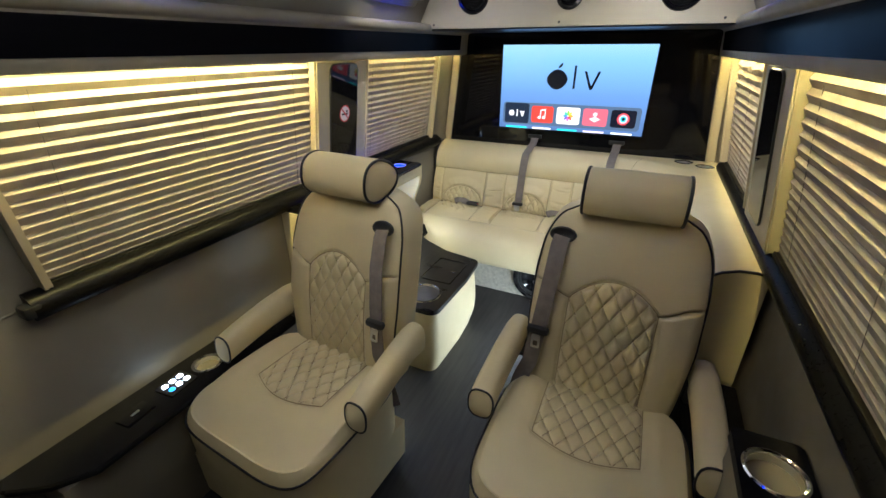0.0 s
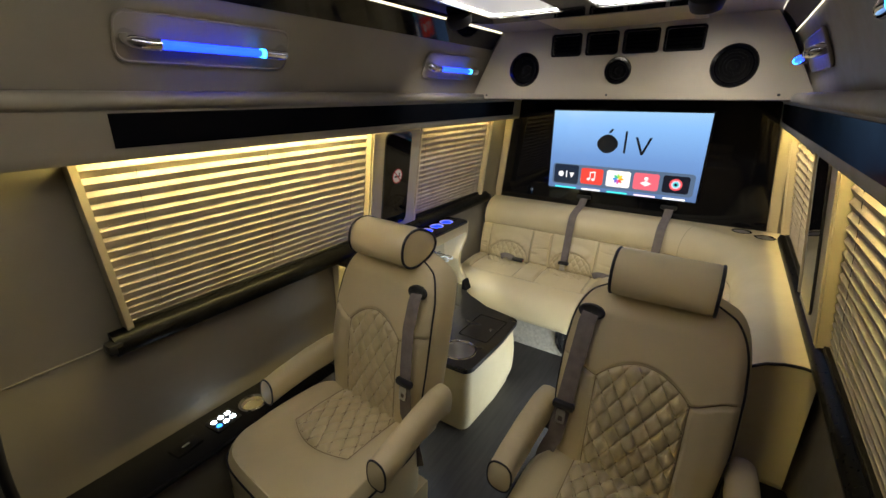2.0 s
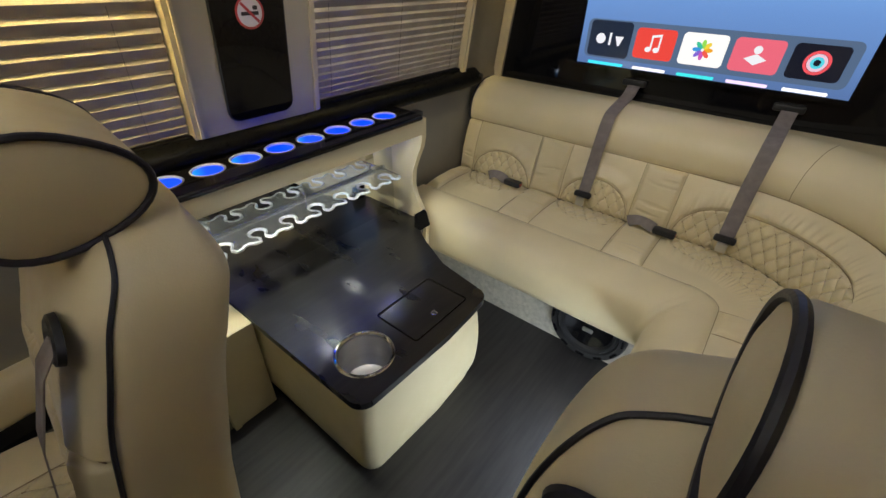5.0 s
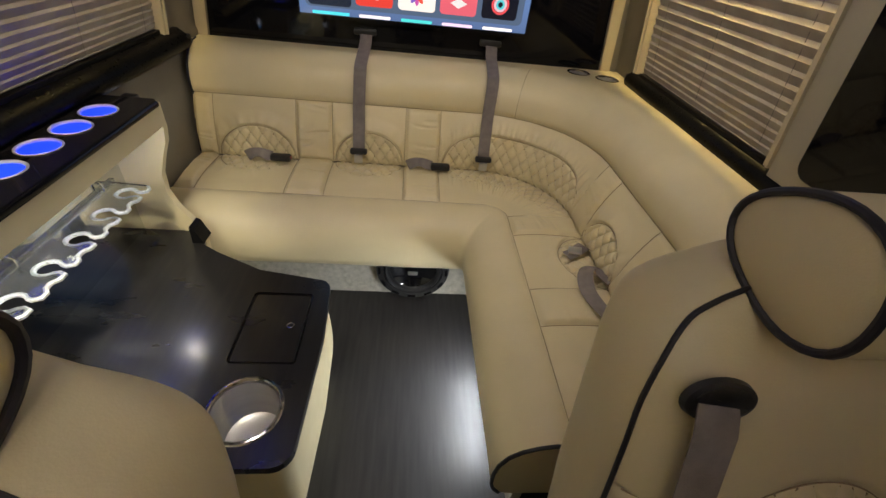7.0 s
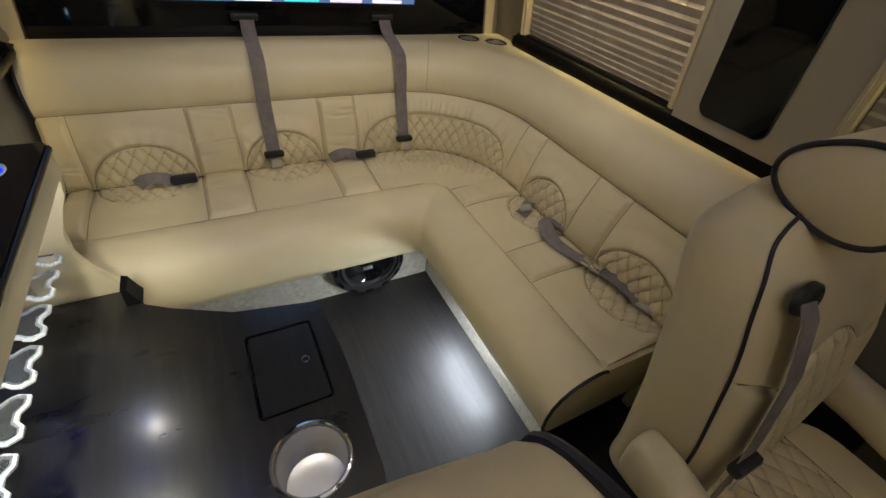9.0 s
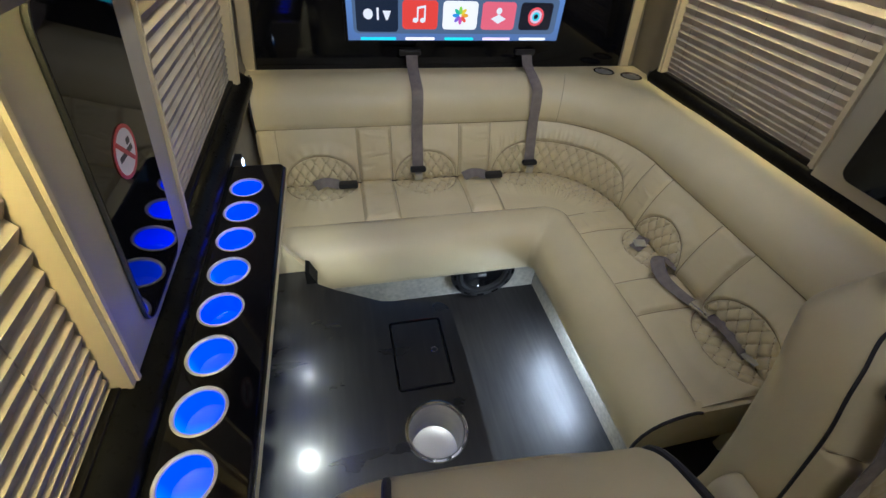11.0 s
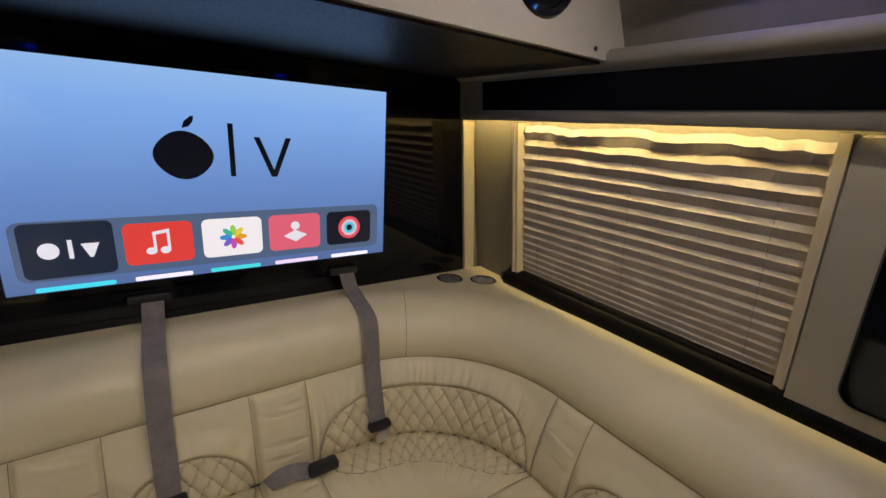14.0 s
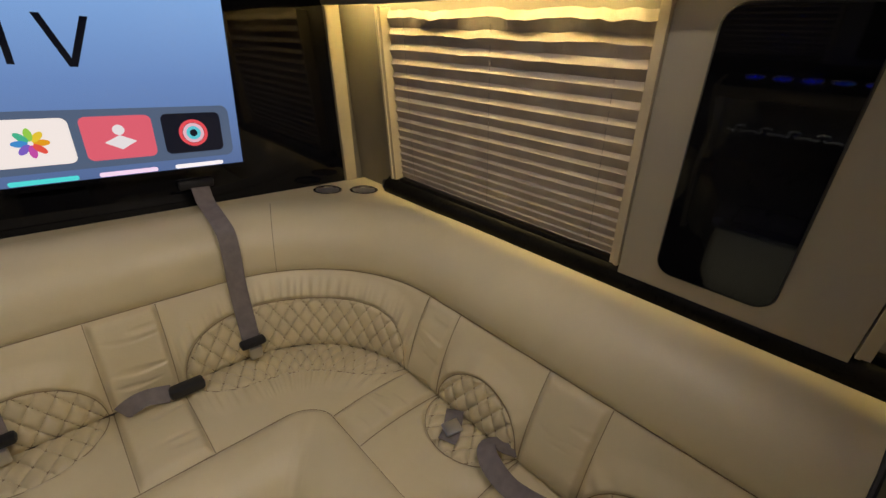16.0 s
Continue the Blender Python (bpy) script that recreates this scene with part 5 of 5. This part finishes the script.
def captains_chair(inner, at, label, rise):
    """inner: the side of the aisle (+1 or -1), where the belt runs."""
    t = thing("captains_chair", label, "chair", at=at, group="captain's chairs")
    part("backrest", chair_back(inner), M_SEAT, t, "cream leather backrest with diamond quilting")
    part("stitching", chair_stitches(), M_THREAD, t, "tan diamond stitching")
    part("seat", chair_seat(inner), M_SEAT, t, "cream leather seat cushion")
    part("stitching", seat_stitches(), M_THREAD, t, "tan diamond stitching")
    part("base_cover", prism([(-0.245, 0.05), (0.245, 0.05), (0.252, 0.215), (-0.252, 0.215)], -0.285, 0.15), M_LEATHER, t, "cream box under the seat")
    part("plinth", block(-0.20, 0.20, -0.24, 0.14, 0.0, 0.052, 0.006), M_PLASTIC, t, "black seat plinth")
    # headrest roll
    hs, yc, zc = headrest_section(), 0.272, 1.000 + rise
    ring = []
    for u in np.linspace(-1, 1, 25):
        k = 1 - 0.05 * max(0, abs(u) - 0.92) / 0.08
        ring.append((0.122 * u, k))
    verts = [(x, yc + p[0] * k, zc + p[1] * k + 0.002 * noise.noise(Vector((x * 9, p[0] * 20, p[1] * 20)))) for x, k in ring for p in hs]
    n = len(hs)
    faces = [(i * n + k, i * n + (k + 1) % n, (i + 1) * n + (k + 1) % n, (i + 1) * n + k) for i in range(len(ring) - 1) for k in range(n)]
    for e, i0 in ((-1, 0), (1, (len(ring) - 1) * n)):
        prev = [i0 + k for k in range(n)]
        for s, out in ((0.7, 0.006), (0.35, 0.009)):
            st = len(verts)
            verts += [(e * (0.122 + out), yc + p[0] * s * 0.95, zc + p[1] * s * 0.95) for p in hs]
            faces += [(prev[k], prev[(k + 1) % n], st + (k + 1) % n, st + k) for k in range(n)]
            prev = [st + k for k in range(n)]
        faces.append(tuple(prev))
    hr = part("headrest", (verts, faces), M_SEAT, t, "cream leather roll headrest")
    for e in (-1, 1):
        part("headrest_piping", tube([(e * 0.1235, yc + p[0] * 0.965, zc + p[1] * 0.965) for p in hs], 0.0042, 8, closed=True), M_PIPING, hr, "black piping")
    # black piping up both front edges of the back
    for e in (-1, 1):
        pts = []
        for z in list(np.linspace(0.40, 0.885, 30)) + list(np.linspace(0.892, 0.953, 14)):
            top = ease((z - 0.885) / 0.075)
            b = 0.086 * (1 - 0.40 * top)
            a = half_width(z)
            f = 0.955
            y = -b * (1 - f ** 4.2) ** (1 / 4.2)
            pts.append((e * (a * f + 0.002), back_front(z) + 0.086 - 0.012 * top + y - 0.003, z))
        x, y, z = pts[-1]
        pts += [(x + (e * 0.112 - x) * k, y + 0.004 * k, z + 0.007 * math.sin(k * math.pi / 2)) for k in (0.25, 0.5, 0.75, 1.0)]
        part("back_piping", tube(pts, 0.0030, 8), M_PIPING, t, "black piping")
    base = section(0.260, 0.237, 90, 5.0)
    part("seat_piping", tube([(x, y - 0.075, 0.396 - 0.016 * ease((-y - 0.12) / 0.12)) for x, y in base], 0.0030, 8, closed=True), M_PIPING, t, "black piping")
    # armrests
    for e in (-1, 1):
        path = [(0.235, 0.520, 0.262), (0.17, 0.530, 0.266), (0.08, 0.520, 0.272), (-0.04, 0.496, 0.278), (-0.10, 0.480, 0.280)]
        sec = section(0.036, 0.050, 40, 2.6)
        verts, faces = [], []
        steps = np.linspace(0, 1, 40)
        for s in steps:
            q = s * (len(path) - 1)
            i = min(int(q), len(path) - 2)
            f = q - i
            y, z, x = (path[i][j] * (1 - f) + path[i + 1][j] * f for j in range(3))
            k = 1.0 if s > 0.06 else 0.35 + 0.65 * math.sqrt(max(0.0, 1 - (1 - s / 0.06) ** 2))
            h = k * (1.12 - 0.22 * s)
            verts += [(e * (x + p[0] * k), y + 0.25 * p[1] * h * 0.35, z + p[1] * h) for p in sec]
        m = len(sec)
        faces = [(i * m + k, i * m + (k + 1) % m, (i + 1) * m + (k + 1) % m, (i + 1) * m + k) for i in range(len(steps) - 1) for k in range(m)]
        last = (len(steps) - 1) * m
        front = [verts[last + k] for k in range(m)]
        c = np.mean(front, axis=0)
        prev = [last + k for k in range(m)]
        for s, out in ((0.75, 0.006), (0.3, 0.010)):
            st = len(verts)
            verts += [tuple(c + (np.array(p) - c) * s + (0, -out, -0.002)) for p in front]
            faces += [(prev[k], prev[(k + 1) % m], st + (k + 1) % m, st + k) for k in range(m)]
            prev = [st + k for k in range(m)]
        faces += [tuple(prev), tuple(range(m))]
        arm = part("armrest", (verts, faces), M_LEATHER, t, "padded cream leather armrest")
        part("armrest_piping", tube(front, 0.0030, 8, closed=True), M_PIPING, arm, "black piping")
        part("armrest_pivot", block(e * 0.245 - 0.02, e * 0.245 + 0.02, 0.16, 0.23, 0.46, 0.53, 0.01), M_PLASTIC, t, "dark pivot")
    # shoulder belt on the aisle side
    gx = inner * 0.164
    part("belt_guide", moved(lathe([(0.0005, 0.004), (0.020, 0.005), (0.030, 0.009), (0.036, 0.007), (0.038, 0.0)], 30), Matrix.Translation((gx, back_front(0.885) - 0.007, 0.885)) @ pose(0, 0, 0, 90 - 20) @ Matrix.Diagonal((1.0, 0.62, 1.0, 1.0))), M_PLASTIC, t, "black oval belt guide")
    belt = [(gx, back_front(0.88) - 0.012, 0.883), (gx + inner * 0.004, back_front(0.86) - 0.022, 0.862), (gx + inner * 0.008, back_front(0.78) - 0.026, 0.78), (gx + inner * 0.018, back_front(0.66) - 0.026, 0.66), (gx + inner * 0.026, back_front(0.58) - 0.026, 0.58), (gx + inner * 0.034, back_front(0.50) - 0.026, 0.50), (gx + inner * 0.060, back_front(0.42) - 0.016, 0.42), (gx + inner * 0.085, 0.10, 0.32)]
    part("belt", ribbon(belt, [(0, -1, 0.3)] * 7 + [(inner, -1, 0.2)], 0.046), M_BELT, t, "taupe belt webbing")
    sx = gx + inner * 0.022
    part("belt_stop", block(sx - 0.032, sx + 0.032, back_front(0.61) - 0.040, back_front(0.61) - 0.016, 0.600, 0.624, 0.008), M_PLASTIC, t, "black belt stop")
    part("tongue", plate(rounded(-0.013, 0.013, -0.022, 0.022, 0.005), [rounded(-0.007, 0.007, -0.016, 0.002, 0.003)], 0, 0.003), M_STEEL, t, "steel tongue", at=Matrix.Translation((sx + inner * 0.002, back_front(0.58) - 0.034, 0.578)) @ pose(0, 0, 0, 82))
    return t


captains_chair(1, pose(-0.379, 0.974, 0, 0, 0, -4.5), "cream leather captain's chair with black piping beside the bar", 0.010)
captains_chair(-1, pose(0.456, 1.140, 0, 0, 0, 0), "cream leather captain's chair with black piping before the sofa", 0.010)


# ---------------------------------------------------------------- ledge with switches beside the chair
def side_ledge():
    t = thing("side_ledge", "black wall ledge with cup hole and switches", "ledge")
    ring = [(-0.826, 1.384), (-0.655, 1.384), (-0.648, 0.95), (-0.646, 0.490), (-0.700, 0.415), (-0.780, 0.362), (-0.826, 0.345)]
    part("top", plate(ring, [circle(-0.742, 0.879, 0.040, 36)], 0.395, 0.412), M_GLOSS, t)
    part("edge", tube([(p[0], p[1], 0.403) for p in ring[1:6]], 0.0085, 8), M_SILL, t)
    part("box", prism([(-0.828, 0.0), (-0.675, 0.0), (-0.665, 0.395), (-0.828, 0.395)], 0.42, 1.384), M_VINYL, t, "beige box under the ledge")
    return t


side_ledge()
cup_holder(-0.742, 0.879, 0.412, 0.040, 0.055, "chrome-rimmed steel cup holder in the wall ledge")


def switch_panel():
    t = thing("switch_panel", "black switch plate with lit white and blue buttons", "switch", at=pose(-0.742, 0.770, 0.412, 0, 0, 6))
    part("plate", block(-0.036, 0.036, -0.046, 0.046, 0, 0.006, 0.003), M_PLASTIC, t)
    k = 0
    for x in (-0.016, 0.014):
        for y in (-0.026, 0.0, 0.026):
            lit = M_BTNBLUE if (x > 0 and y < -0.01) else M_BTNWHITE
            part("button", moved(lathe([(0.0005, 0.0095), (0.007, 0.009), (0.0095, 0.006)], 16), pose(x, y, 0)), lit, t, "blue lit button" if lit is M_BTNBLUE else "white lit button")
            k += 1
    return t


switch_panel()


def power_socket():
    t = thing("power_socket", "black flush socket plate in the ledge", "socket", at=pose(-0.735, 0.640, 0.412, 0, 0, 6))
    part("plate", block(-0.028, 0.028, -0.042, 0.042, 0, 0.005, 0.003), M_GLOSS, t)
    part("slot", block(-0.004, 0.004, -0.012, 0.012, 0.005, 0.0062, 0.0004), M_STEEL, t, "small pale slot")


power_socket()


def cup_box():
    t = thing("cup_console", "black wall-mounted cup console beside the chair", "console")
    part("top", plate(rounded(0.735, 0.866, 0.895, 1.085, 0.015), [circle(0.800, 0.990, 0.050, 36)], 0.600, 0.622), M_SILL, t)
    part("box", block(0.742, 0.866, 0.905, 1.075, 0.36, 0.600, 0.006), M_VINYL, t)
    return t


cup_box()
cup_holder(0.800, 0.990, 0.622, 0.050, 0.07, "large polished steel cup holder in the black console", flange=0.007)


def wheel_box():
    t = thing("side_box", "black low box along the wall behind the chair", "box")
    part("body", block(0.70, 0.866, 1.165, 1.54, 0.0, 0.385, 0.01), M_SILL, t)


wheel_box()
